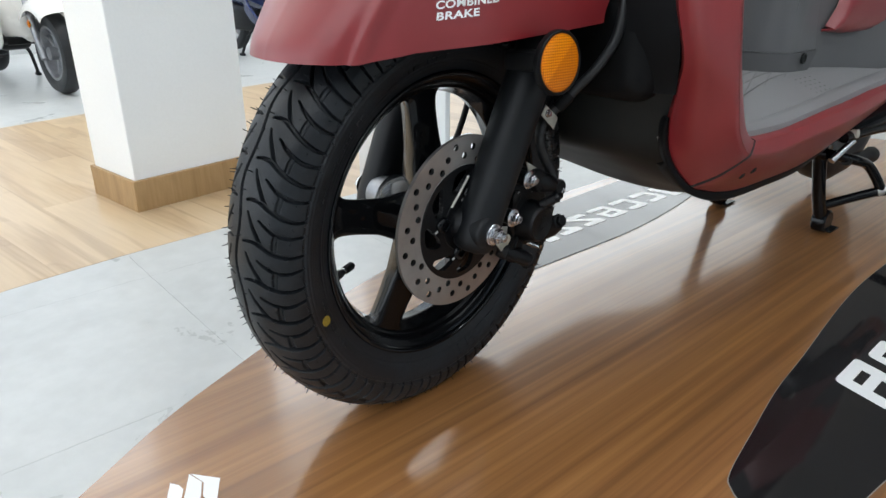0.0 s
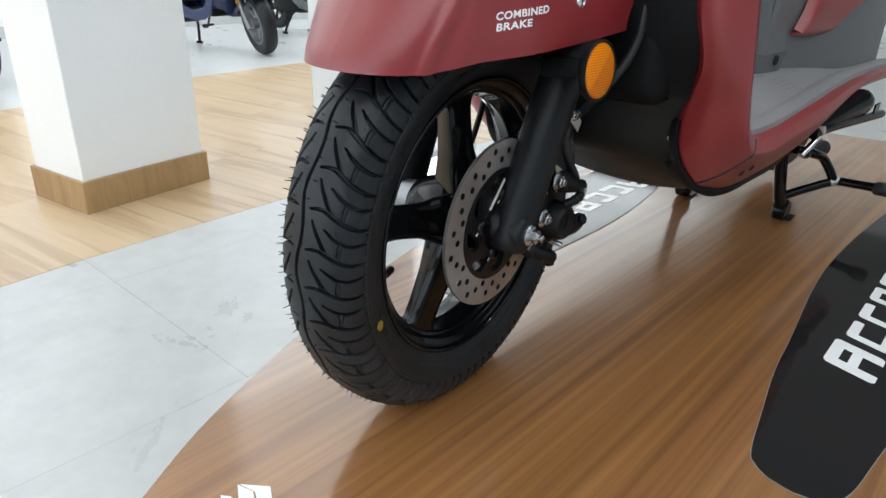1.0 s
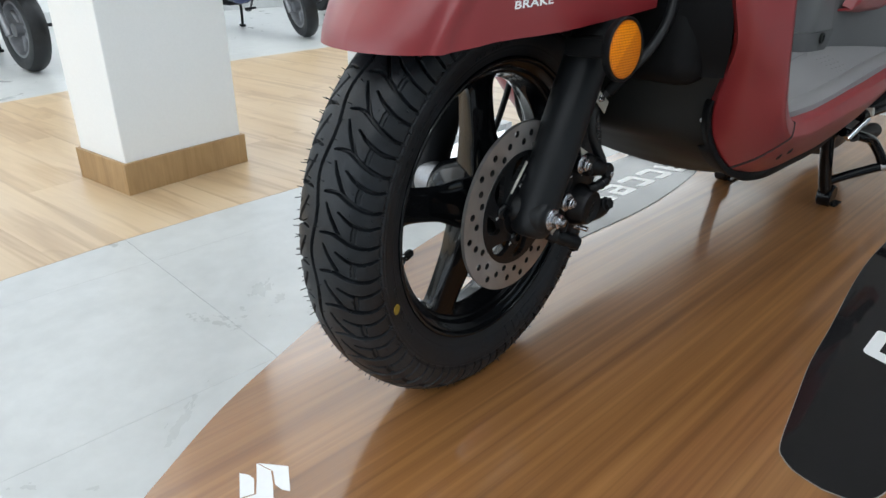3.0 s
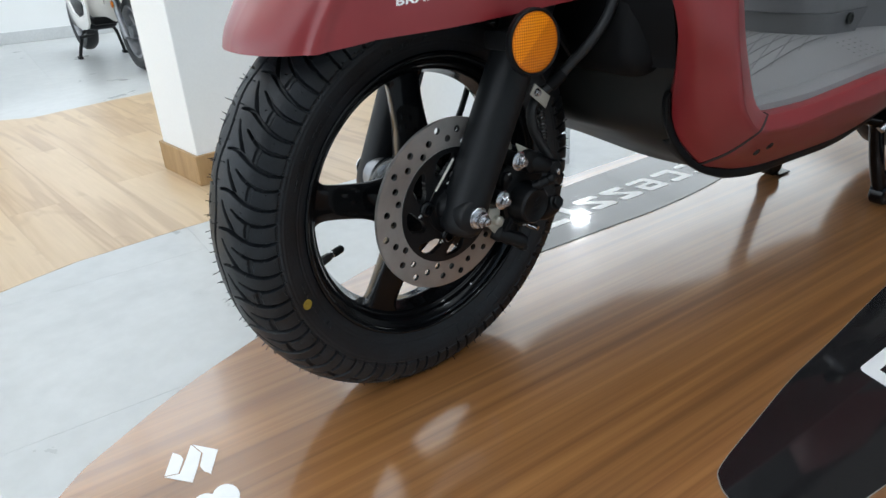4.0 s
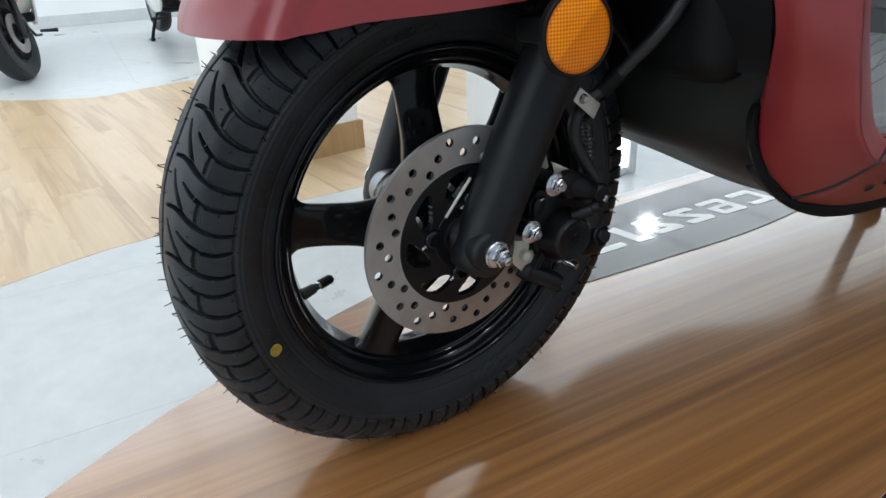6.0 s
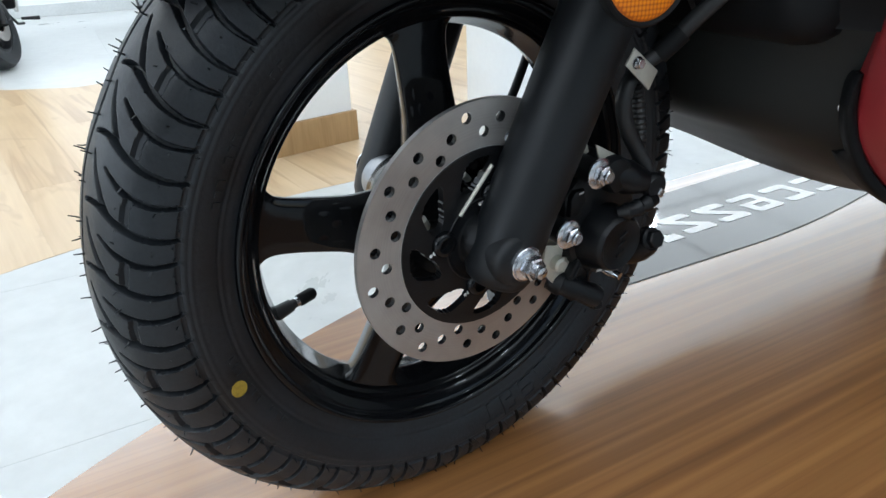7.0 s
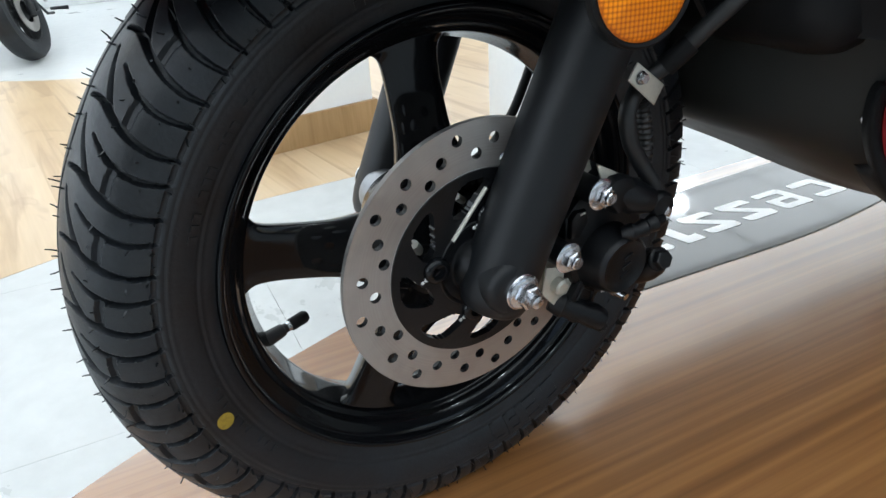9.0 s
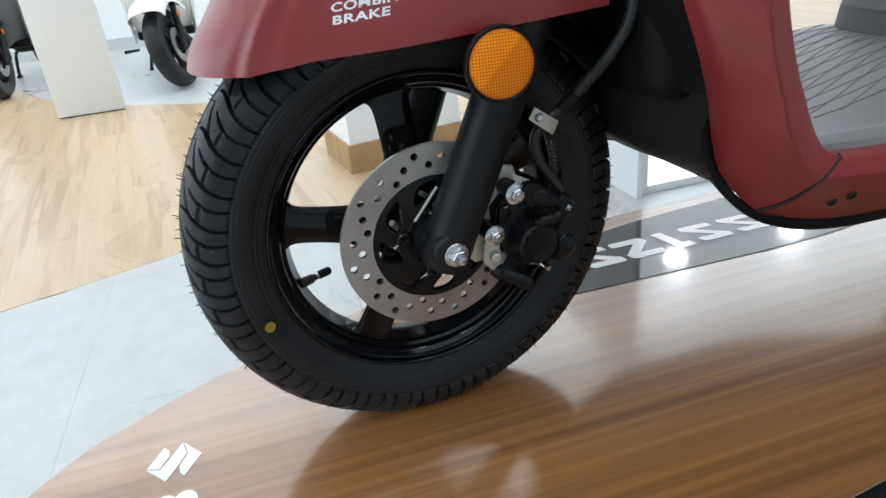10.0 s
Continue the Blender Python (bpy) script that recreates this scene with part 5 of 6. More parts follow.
# the red edge runs from the top of the leg shield down, round the corner and back along the footboard;
# at each station: front edge, bulge, crease, rear edge
RED_EDGE = [
    ((-0.245, 0.090, 0.880), (-0.243, 0.135, 0.880), (-0.262, 0.165, 0.880), (-0.292, 0.152, 0.880)),
    ((-0.215, 0.130, 0.760), (-0.214, 0.165, 0.760), (-0.236, 0.190, 0.760), (-0.270, 0.176, 0.760)),
    ((-0.190, 0.150, 0.640), (-0.190, 0.180, 0.640), (-0.216, 0.205, 0.640), (-0.252, 0.190, 0.640)),
    ((-0.178, 0.160, 0.540), (-0.180, 0.190, 0.540), (-0.212, 0.212, 0.540), (-0.250, 0.196, 0.540)),
    ((-0.182, 0.168, 0.467), (-0.186, 0.194, 0.467), (-0.222, 0.217, 0.465), (-0.256, 0.201, 0.465)),
    ((-0.200, 0.173, 0.410), (-0.206, 0.196, 0.410), (-0.236, 0.218, 0.405), (-0.270, 0.203, 0.405)),
    ((-0.226, 0.155, 0.365), (-0.227, 0.182, 0.363), (-0.252, 0.217, 0.362), (-0.287, 0.204, 0.362)),
    ((-0.2465, 0.140, 0.317), (-0.244, 0.172, 0.322), (-0.265, 0.216, 0.330), (-0.300, 0.205, 0.334)),
    ((-0.259, 0.142, 0.281), (-0.264, 0.174, 0.290), (-0.283, 0.216, 0.307), (-0.311, 0.206, 0.318)),
    ((-0.291, 0.154, 0.2430), (-0.298, 0.185, 0.2630), (-0.303, 0.216, 0.2925), (-0.329, 0.207, 0.3065)),
    ((-0.318, 0.160, 0.2325), (-0.324, 0.190, 0.2550), (-0.333, 0.2165, 0.2875), (-0.352, 0.208, 0.3035)),
    ((-0.350, 0.165, 0.2250), (-0.362, 0.193, 0.2510), (-0.379, 0.217, 0.2835), (-0.390, 0.2085, 0.3025)),
    ((-0.400, 0.168, 0.2195), (-0.412, 0.195, 0.2490), (-0.430, 0.217, 0.285), (-0.435, 0.209, 0.3025)),
    ((-0.480, 0.169, 0.2175), (-0.482, 0.196, 0.2490), (-0.483, 0.217, 0.287), (-0.490, 0.209, 0.305)),
    ((-0.580, 0.170, 0.2180), (-0.580, 0.196, 0.2500), (-0.580, 0.2165, 0.2885), (-0.580, 0.2085, 0.309)),
    ((-0.660, 0.174, 0.2310), (-0.660, 0.197, 0.2590), (-0.660, 0.215, 0.293), (-0.660, 0.208, 0.311)),
    ((-0.780, 0.182, 0.2620), (-0.780, 0.197, 0.2800), (-0.780, 0.209, 0.300), (-0.780, 0.204, 0.3155)),
    ((-0.900, 0.180, 0.2820), (-0.900, 0.193, 0.2940), (-0.900, 0.204, 0.306), (-0.900, 0.200, 0.318)),
    ((-1.050, 0.180, 0.2860), (-1.050, 0.193, 0.2960), (-1.050, 0.203, 0.306), (-1.050, 0.200, 0.317)),
    ((-1.250, 0.180, 0.2800), (-1.250, 0.193, 0.2900), (-1.250, 0.203, 0.300), (-1.250, 0.200, 0.310)),
]
SEAM = 9  # the station where the shield ends and the skirt begins


def red_rows():
    """Rows across the red ribbon, six to a station, with a tight fold along the crease."""
    lines = [curve_pts([st[k] for st in RED_EDGE], 6) for k in range(4)]
    rows = []
    for k, (f, b, c, r) in enumerate(zip(*lines)):
        turn = min(1.0, max(0.0, (k / 6.0 - 6.0) / 4.0))  # from shield to skirt
        back = Vector((-0.012, -0.010, 0.0)).lerp(Vector((0.0, -0.016, 0.003)), turn)
        lip = Vector((0.006, -0.016, 0.0)).lerp(Vector((0.0, -0.022, -0.001)), turn)
        face = curve_pts([f, b, c], 6)
        band = curve_pts([c, c.lerp(r, 0.5) + (c - b).normalized() * 0.001, r], 4)
        cc = c.lerp(b, 0.10).lerp(c.lerp(r, 0.12), 0.5)
        rows.append([f + back, f + back * 0.25] + face[:-1][:11] + [c.lerp(b, 0.10), c.lerp(cc, 0.55), c.lerp(r, 0.12)] + band[1:-1] + [r.lerp(c, 0.06) + lip * 0.02, r + lip * 0.25, r + lip])
    return rows


rows_red = red_rows()
shield_red, skirt_red = rows_red[: SEAM * 6 + 1], rows_red[SEAM * 6 + 1 :]
part("leg_shield", sheet(shield_red, 0.003), RED_MATTE, scooter, "matte red leg shield", angle=50)
part("leg_shield", sheet(mirror(shield_red), 0.003), RED_MATTE, scooter, "matte red leg shield on the far side", angle=50)
centre_rows = []
for z, x, w in ((0.50, -0.19, 0.19), (0.60, -0.17, 0.185), (0.72, -0.185, 0.17), (0.86, -0.225, 0.135), (0.95, -0.25, 0.08)):
    centre_rows.append([(x + 0.03 * (1 - (t / 4.0) ** 2), MID + w * t / 4.0, z) for t in range(-4, 5)])
part("front_panel", sheet(centre_rows, 0.004), RED_MATTE, scooter, "matte red front panel")


def cover_rows():
    mid = [(-0.175, 0.56), (-0.188, 0.46), (-0.198, 0.40), (-0.210, 0.335), (-0.232, 0.283), (-0.275, 0.258), (-0.320, 0.233), (-0.375, 0.204), (-0.435, 0.174), (-0.52, 0.160), (-0.66, 0.160), (-0.80, 0.175)]
    edge = [(-0.205, 0.56, 0.186), (-0.205, 0.46, 0.184), (-0.222, 0.40, 0.180), (-0.256, 0.335, 0.160), (-0.266, 0.302, 0.156), (-0.285, 0.266, 0.164), (-0.318, 0.236, 0.172), (-0.362, 0.216, 0.178), (-0.43, 0.210, 0.180), (-0.53, 0.209, 0.180), (-0.67, 0.222, 0.180), (-0.80, 0.256, 0.18)]
    mid = curve_pts([(x, 0, z) for x, z in mid], 4)
    edge = curve_pts([(x, y, z) for x, z, y in edge], 4)
    rows = []
    for m_, e in zip(mid, edge):
        row = []
        for i in range(-12, 13):
            t = abs(i) / 12.0
            f = t ** 2.2
            row.append((m_.x + (e.x - m_.x) * f, MID + (e.y) * i / 12.0, m_.z + (e.z - m_.z) * f))
        rows.append(row)
    return rows


cover = cover_rows()
split = next(k for k, r in enumerate(cover) if r[12][2] < 0.372)
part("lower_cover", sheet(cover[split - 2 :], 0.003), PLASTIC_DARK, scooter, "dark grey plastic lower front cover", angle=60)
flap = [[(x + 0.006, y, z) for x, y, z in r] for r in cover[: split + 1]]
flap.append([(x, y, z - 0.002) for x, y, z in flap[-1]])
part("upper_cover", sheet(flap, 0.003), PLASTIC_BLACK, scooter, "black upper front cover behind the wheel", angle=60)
part("screw", revolve([(0, 0.0042), (0.0015, 0.0038), (0.002, 0.0022), (0.001, 0.0)], 16), STEEL, scooter, "steel cover screw", at(-0.258, 0.123, 0.305, 0, 0, -55))

# black trim under the red edge, from a tab beside the shield back along the skirt
TRIM = [((-0.246, 0.139, 0.334), (-0.241, 0.138, 0.334)), ((-0.246, 0.139, 0.324), (-0.2375, 0.137, 0.322)), ((-0.252, 0.139, 0.300), (-0.2445, 0.136, 0.294)), ((-0.267, 0.145, 0.268), (-0.2625, 0.142, 0.2600)), ((-0.291, 0.154, 0.2430), (-0.290, 0.150, 0.2335)), ((-0.318, 0.160, 0.2325), (-0.322, 0.157, 0.2185)), ((-0.350, 0.165, 0.2250), (-0.353, 0.160, 0.2105)), ((-0.400, 0.168, 0.2195), (-0.400, 0.162, 0.2050)), ((-0.480, 0.169, 0.2175), (-0.480, 0.162, 0.2035)), ((-0.580, 0.170, 0.2180), (-0.580, 0.162, 0.2030)), ((-0.660, 0.174, 0.2310), (-0.660, 0.162, 0.2150)), ((-0.780, 0.182, 0.2620), (-0.780, 0.163, 0.2450)), ((-0.900, 0.180, 0.2820), (-0.900, 0.163, 0.2680))]
trim_rows = []
for f, low in zip(curve_pts([q[0] for q in TRIM], 5), curve_pts([q[1] for q in TRIM], 5)):
    inward = Vector((-0.010, -0.012, 0.0)) if f.z > 0.28 else Vector((-0.004, -0.022, 0.004))
    middle = f.lerp(low, 0.5) + Vector((0.0006, 0.0016, -0.0004))
    trim_rows.append(curve_pts([f + inward * 0.5, f - Vector((0, 0.0006, 0.0004)), middle, low, low + inward], 3))
part("lower_trim", sheet(trim_rows, 0.003), PLASTIC_BLACK, scooter, "black lower trim strip", angle=60)
part("lower_trim", sheet(mirror(trim_rows), 0.003), PLASTIC_BLACK, scooter, "black lower trim strip", angle=60)
part("side_skirt", sheet(skirt_red, 0.003), RED_MATTE, scooter, "matte red side skirt below the footboard", angle=50)
part("side_skirt", sheet(mirror(skirt_red), 0.003), RED_MATTE, scooter, "matte red side skirt below the footboard", angle=50)
seam_line = [a.lerp(b, 0.5) for a, b in zip(shield_red[-1], skirt_red[0])][1:-1]
part("seam", rod(seam_line, 0.0013, 8), GROOVE, scooter, "dark seam between the red panels")
for sx, sy, sz in ((-0.3560, 0.2010, 0.2610), (-0.3420, 0.1940, 0.2550)):
    part("screw", revolve([(0, 0.0052), (0.0012, 0.0048), (0.0018, 0.0030), (0.0006, 0.0022), (0.0006, 0.0)], 16), PLASTIC_DARK if sx < -0.34 else STEEL, scooter, "recessed skirt screw", at(sx, sy, sz, -32, 0, 0))

# footboard, rising a little to the rear, with raised bars
def floor_z(x, y):
    f = min(1.0, max(0.0, (-x - 0.36) / 0.26))
    f = f * f * (3 - 2 * f)
    e = min(1.0, max(0.0, (abs(y - MID) - 0.125) / 0.06))
    return 0.305 + 0.038 * f * (1 - e) + 0.012 * f * e


floor_rows = []
for i in range(37):
    x = -0.285 - 0.0215 * i
    floor_rows.append([(x, MID - 0.207 + 0.414 * j / 24, floor_z(x, MID - 0.207 + 0.414 * j / 24)) for j in range(25)])
fb = part("footboard", sheet(floor_rows, 0.004), PLASTIC_GREY, scooter, "light grey ribbed plastic footboard", angle=60)
fl = curve_pts([(-0.300, MID + 0.195, 0.305), (-0.345, MID + 0.208, 0.304), (-0.45, MID + 0.215, 0.304), (-0.60, MID + 0.213, 0.311), (-0.80, MID + 0.206, 0.318), (-0.95, MID + 0.204, 0.320), (-1.25, MID + 0.204, 0.313)], 5)
lip = [[(p.x, p.y - 0.040, p.z + 0.001), (p.x, p.y - 0.030, p.z + 0.007), (p.x, p.y - 0.014, p.z + 0.009), (p.x, p.y - 0.002, p.z + 0.005), (p.x, p.y, p.z - 0.004)] for p in fl]
part("edge_lip", sheet(lip, 0.004), PLASTIC_GREY, fb, "rounded raised grey edge")
# moulded lines that cross in long lozenges, and rows of pips, coloured like shaded grooves
def floor_strip(p, q, w):
    """A thin raised line laid on the footboard from p to q."""
    bm = bmesh.new()
    n = Vector((q[1] - p[1], p[0] - q[0])).normalized() * w
    rings = []
    for i in range(9):
        x, y = p[0] + (q[0] - p[0]) * i / 8, p[1] + (q[1] - p[1]) * i / 8
        z = floor_z(x, y)
        rings.append([bm.verts.new((x + n.x * k, y + n.y * k, z + dz)) for k, dz in ((-1, 0.0001), (-0.5, 0.0007), (0.5, 0.0007), (1, 0.0001))])
    for a, b in zip(rings, rings[1:]):
        for k in range(3):
            bm.faces.new((a[k], a[k + 1], b[k + 1], b[k]))
    return bm


def crossing(slope, y0, step, count):
    """Parallel lines over the middle of the footboard, cut off at its sides."""
    for i in range(count):
        ends = []
        for x in (-0.392, -0.640):
            y = y0 - step * i + slope * (x + 0.516)
            ends.append((x, y))
        (xa, ya), (xb, yb) = ends
        lo, hi = MID - 0.135, MID + 0.130
        if ya > hi and slope > 0:
            xa, ya = xa - (ya - hi) / slope, hi
        if yb < lo and slope > 0:
            xb, yb = xb + (lo - yb) / slope, lo
        if xa - xb > 0.02 and lo <= ya <= hi + 1e-6 and lo - 1e-6 <= yb <= hi:
            part("tread_line", floor_strip((xa, ya), (xb, yb), 0.0007), TREAD_SHADE, fb, smooth=False)


crossing(0.35, MID + 0.165, 0.0225, 15)
crossing(0.02, MID + 0.125, 0.0225, 12)
pip = revolve([(0.0, 0.0021), (0.0007, 0.0016), (0.0008, 0.0)], 8, "Z")
pip_mesh = mesh_of(pip, "tread_pip", TREAD_SHADE, False)
for i in range(4):
    for j in range(12):
        for x, y in ((-0.318 - 0.017 * i, MID + 0.118 - 0.021 * j), (-0.632 - 0.017 * i, MID + 0.175 - 0.0085 * j)):
            if x < -0.62 and abs(y - MID) < 0.135:
                continue
            tread_pip = new("tread_pip", pip_mesh)
            tread_pip.parent = fb
            tread_pip.matrix_basis = at(x, y, floor_z(x, y))
# flat dark discs stand in for the shade in the screw holes
for hx, hy in ((-0.335, 0.172), (-0.655, 0.168), (-0.335, 2 * MID - 0.172)):
    part("recess_shade", revolve([(0.0, 0.0), (0.0, 0.0095), (0.0007, 0.0088), (0.0004, 0.0)], 24, "Z"), GROOVE, fb, "dark disc painting the shade in a fixing screw's recess", at(hx, hy, floor_z(hx, hy) + 0.0004))
# kick panel behind the leg shield
kick = []
for z, x, w in ((0.300, -0.300, 0.190), (0.36, -0.285, 0.192), (0.45, -0.262, 0.188), (0.56, -0.250, 0.180), (0.75, -0.262, 0.165), (0.92, -0.29, 0.13)):
    kick.append([(x - 0.025 * (1 - abs(t) / 5.0), MID + w * t / 5.0, z) for t in range(-5, 6)])
part("kick_panel", sheet(kick, 0.004), PANEL_GREY, scooter, "grey inner panel behind the leg shield", angle=60)

# panel under the seat, rounded to the front, on a plinth
seat_rows = []
for z, xf, w in ((0.335, -0.616, 0.122), (0.372, -0.622, 0.121), (0.3725, -0.6195, 0.1175), (0.45, -0.630, 0.1165), (0.54, -0.63, 0.122), (0.66, -0.62, 0.13)):
    row_p = []
    for i in range(33):
        t = -1 + 2 * i / 32
        if abs(t) > 0.75:
            f = (abs(t) - 0.75) / 0.25
            row_p.append((xf - 0.055 - (0.035 + (z - 0.335) * 0.75) * f, MID + math.copysign(w * (1.0 + 0.02 * f), t), z))
        else:
            a = (0.75 - abs(t)) / 0.75 * math.pi / 2
            row_p.append((xf - 0.055 + 0.055 * math.sin(a) ** 0.8, MID + math.copysign(w * max(0.0, math.cos(a)) ** 0.75, t), z))
    seat_rows.append(row_p)
part("plinth", sheet(seat_rows[:2], 0.004), PLINTH_GREY, scooter, "dark grey plinth below the seat panel", angle=40)
usp = part("under_seat_panel", sheet(seat_rows[2:], 0.004), PANEL_GREY, scooter, "grey panel below the seat", angle=40)
part("screw", revolve([(0.0, 0.0085), (0.003, 0.0085), (0.003, 0.0062), (0.0012, 0.0055), (0.0012, 0.0)], 24), PLASTIC_DARK, usp, "dark panel screw", at(-0.690, 0.1025, 0.362))
side_panel = []
for x, zb, zt, w in ((-0.744, 0.399, 0.41, 0.136), (-0.765, 0.398, 0.44, 0.140), (-0.79, 0.398, 0.52, 0.145), (-0.86, 0.402, 0.62, 0.152), (-0.95, 0.410, 0.64, 0.160), (-1.10, 0.428, 0.66, 0.170), (-1.30, 0.46, 0.66, 0.15)):
    side_panel.append(curve_pts([(x, MID + w - 0.02, zb), (x, MID + w, zb + 0.004), (x, MID + w + 0.006, (zb + zt) / 2), (x, MID + w - 0.01, zt)], 4))
sp = [[tuple(p) for p in r] for r in side_panel]
part("side_panel", sheet(sp, 0.004), RED_MATTE, scooter, "matte red rear side panel", angle=60)
part("side_panel", sheet(mirror(sp), 0.004), RED_MATTE, scooter, "matte red rear side panel", angle=60)
lower_panel = [[(-0.66, 0.092, z), (-0.72, 0.096, z), (-0.80, 0.112, z), (-0.94, 0.142, z), (-1.1, 0.155, z), (-1.25, 0.15, z)] for z in (0.30, 0.36, 0.44, 0.52)]
part("lower_side_panel", sheet(lower_panel, 0.004), PANEL_GREY, scooter, "grey lower side panel")
part("lower_side_panel", sheet(mirror(lower_panel), 0.004), PANEL_GREY, scooter, "grey lower side panel")
part("seat", boxed(-1.35, -0.52, MID - 0.13, MID + 0.13, 0.66, 0.76, 0.04, 3), PLASTIC_BLACK, scooter, "black seat")
part("steering_head", rod([(-0.17, MID, 0.44), (-0.33, MID, 0.95)], 0.03, 16), PLASTIC_BLACK, scooter, "black steering head")
part("inner_shell", boxed(-0.262, -0.190, MID - 0.150, MID + 0.152, 0.350, 0.78, 0.03, 4), PLASTIC_BLACK, scooter, "black shell inside the leg shield")

# engine, rear wheel and stands
part("engine", boxed(-1.12, -0.80, MID - 0.09, MID + 0.10, 0.16, 0.34, 0.04, 3), CAST_BLACK, scooter, "dark engine casing")
rear = part("rear_tyre", revolve([(0.03, 0.13), (0.045, 0.17), (0.042, 0.2), (0.02, 0.222), (0, 0.225), (-0.02, 0.222), (-0.042, 0.2), (-0.045, 0.17), (-0.03, 0.13)], 64, closed=True), RUBBER, scooter, "black rear tyre", at(-1.262, MID, 0.245))
part("rear_rim", revolve([(0.03, 0.131), (0.03, 0.0), (-0.03, 0.0), (-0.03, 0.131)], 48), RIM_BLACK, rear, "black rear rim")
cs = part("centre_stand", rod(curve_pts([(-0.938, 0.104, 0.028), (-0.920, 0.101, 0.06), (-0.895, 0.10, 0.11), (-0.865, 0.098, 0.19)], 6), 0.0125, 14), RIM_BLACK, scooter, "gloss black tubular centre stand")
cs.matrix_basis = at(0, 0, -0.003)
part("leg", rod(curve_pts([(-0.938, -0.118, 0.028), (-0.920, -0.118, 0.06), (-0.895, -0.116, 0.11), (-0.865, -0.114, 0.19)], 6), 0.0125, 14), RIM_BLACK, cs)
part("cross_tube", rod([(-0.868, 0.115, 0.18), (-0.868, -0.13, 0.18)], 0.016, 14), RIM_BLACK, cs)
part("tread_tube", rod(curve_pts([(-0.925, 0.100, 0.056), (-0.97, 0.138, 0.074), (-1.014, 0.178, 0.089), (-1.012, 0.215, 0.093), (-1.003, 0.262, 0.097)], 6), 0.0092, 14), RIM_BLACK, cs, "black tube of the stand's foot lever")
part("brace", rod(curve_pts([(-1.013, 0.176, 0.090), (-1.000, 0.164, 0.118), (-0.972, 0.152, 0.146), (-0.93, 0.145, 0.160), (-0.88, 0.12, 0.175)], 6), 0.0095, 14), RIM_BLACK, cs)
part("end_boot", rod([(-1.003, 0.256, 0.0965), (-1.002, 0.260, 0.0965), (-0.998, 0.281, 0.0985), (-0.997, 0.287, 0.099)], 0.0145, 16, [0.85, 1, 1, 0.8]), RUBBER_HOSE, cs, "black rubber boot of the foot lever")
part("stop_buffer", rod([(-0.90, 0.135, 0.164), (-1.03, 0.131, 0.150), (-1.054, 0.130, 0.147), (-1.066, 0.130, 0.146)], 0.0165, 16, [0.6, 0.7, 1, 0.7]), RUBBER_HOSE, cs, "round black rubber buffer")
part("weld", rod([(-1.008, 0.170, 0.088), (-1.018, 0.184, 0.092)], 0.0112, 10, [0.9, 0.9]), STEEL, cs, "bare weld seam")
for fy in (0.104, -0.118):
    part("foot", revolve([(-0.014, 0.0), (-0.014, 0.020), (-0.011, 0.0235), (0.011, 0.0235), (0.014, 0.020), (0.014, 0.0)], 24), RIM_BLACK, cs, "black rounded stand foot", at(-0.944, fy, 0.0243))
    part("foot_plate", boxed(-0.985, -0.945, fy - 0.006, fy + 0.022, 0.0012, 0.005, 0.001, 1), RIM_BLACK, cs)
ss = part("side_stand", rod(curve_pts([(-0.70, 0.186, 0.245), (-0.78, 0.196, 0.247), (-0.92, 0.208, 0.240), (-1.06, 0.220, 0.233)], 6), 0.0085, 14), RIM_BLACK, scooter, "folded black side stand")
part("footrest", rod(curve_pts([(-0.72, 0.180, 0.250), (-0.80, 0.186, 0.256), (-0.88, 0.190, 0.262), (-0.95, 0.194, 0.266), (-0.965, 0.194, 0.267)], 4), 0.026, 18, [0.4 + 0.6 * min(1.0, k / 12.0) if k < 16 else 0.8 for k in range(17)]), RIM_BLACK, ss, "black folded footrest")
part("spring", rod([(-0.70, 0.176, 0.205), (-0.735, 0.190, 0.236)], 0.006, 10), ZINC, ss, "bright spring")
part("pivot", rod([(-0.722, 0.182, 0.248), (-0.722, 0.199, 0.251)], 0.007, 12), TAG_METAL, ss, "pale pivot bolt")
part("flag", boxed(-1.03, -0.99, 0.216, 0.220, 0.235, 0.262, 0.002, 1), RIM_BLACK, ss)


# ---- parked scooters further back ----
def small_wheel(parent, x, z, r, w, rim_mat, name="wheel", m=None):
    m = m or at(x, 0, z)
    tyre = part(name, revolve([(w * 0.42, r * 0.66), (w * 0.5, r * 0.8), (w * 0.46, r * 0.92), (w * 0.25, r * 0.985), (0, r), (-w * 0.25, r * 0.985), (-w * 0.46, r * 0.92), (-w * 0.5, r * 0.8), (-w * 0.42, r * 0.66)], 48, closed=True), RUBBER, parent, "black rubber tyre", m)
    part("rim", revolve([(w * 0.40, r * 0.67), (w * 0.42, r * 0.6), (w * 0.2, r * 0.56), (-w * 0.2, r * 0.56), (-w * 0.42, r * 0.6), (-w * 0.40, r * 0.67)], 48, closed=True), rim_mat, tyre)
    for k in range(6):
        a = math.pi * k / 3 + 0.3
        part("spoke", rod([(r * 0.12 * math.cos(a), 0, r * 0.12 * math.sin(a)), (r * 0.6 * math.cos(a), 0, r * 0.6 * math.sin(a))], r * 0.055, 8), rim_mat, tyre)
    part("hub", revolve([(-w * 0.5, 0), (-w * 0.5, r * 0.16), (w * 0.5, r * 0.16), (w * 0.5, 0)], 24), rim_mat, tyre)
    part("brake_disc", revolve([(w * 0.55, r * 0.24), (w * 0.55, r * 0.44), (w * 0.6, r * 0.44), (w * 0.6, r * 0.24)], 40, closed=True), DISC_STEEL, tyre)
    return tyre


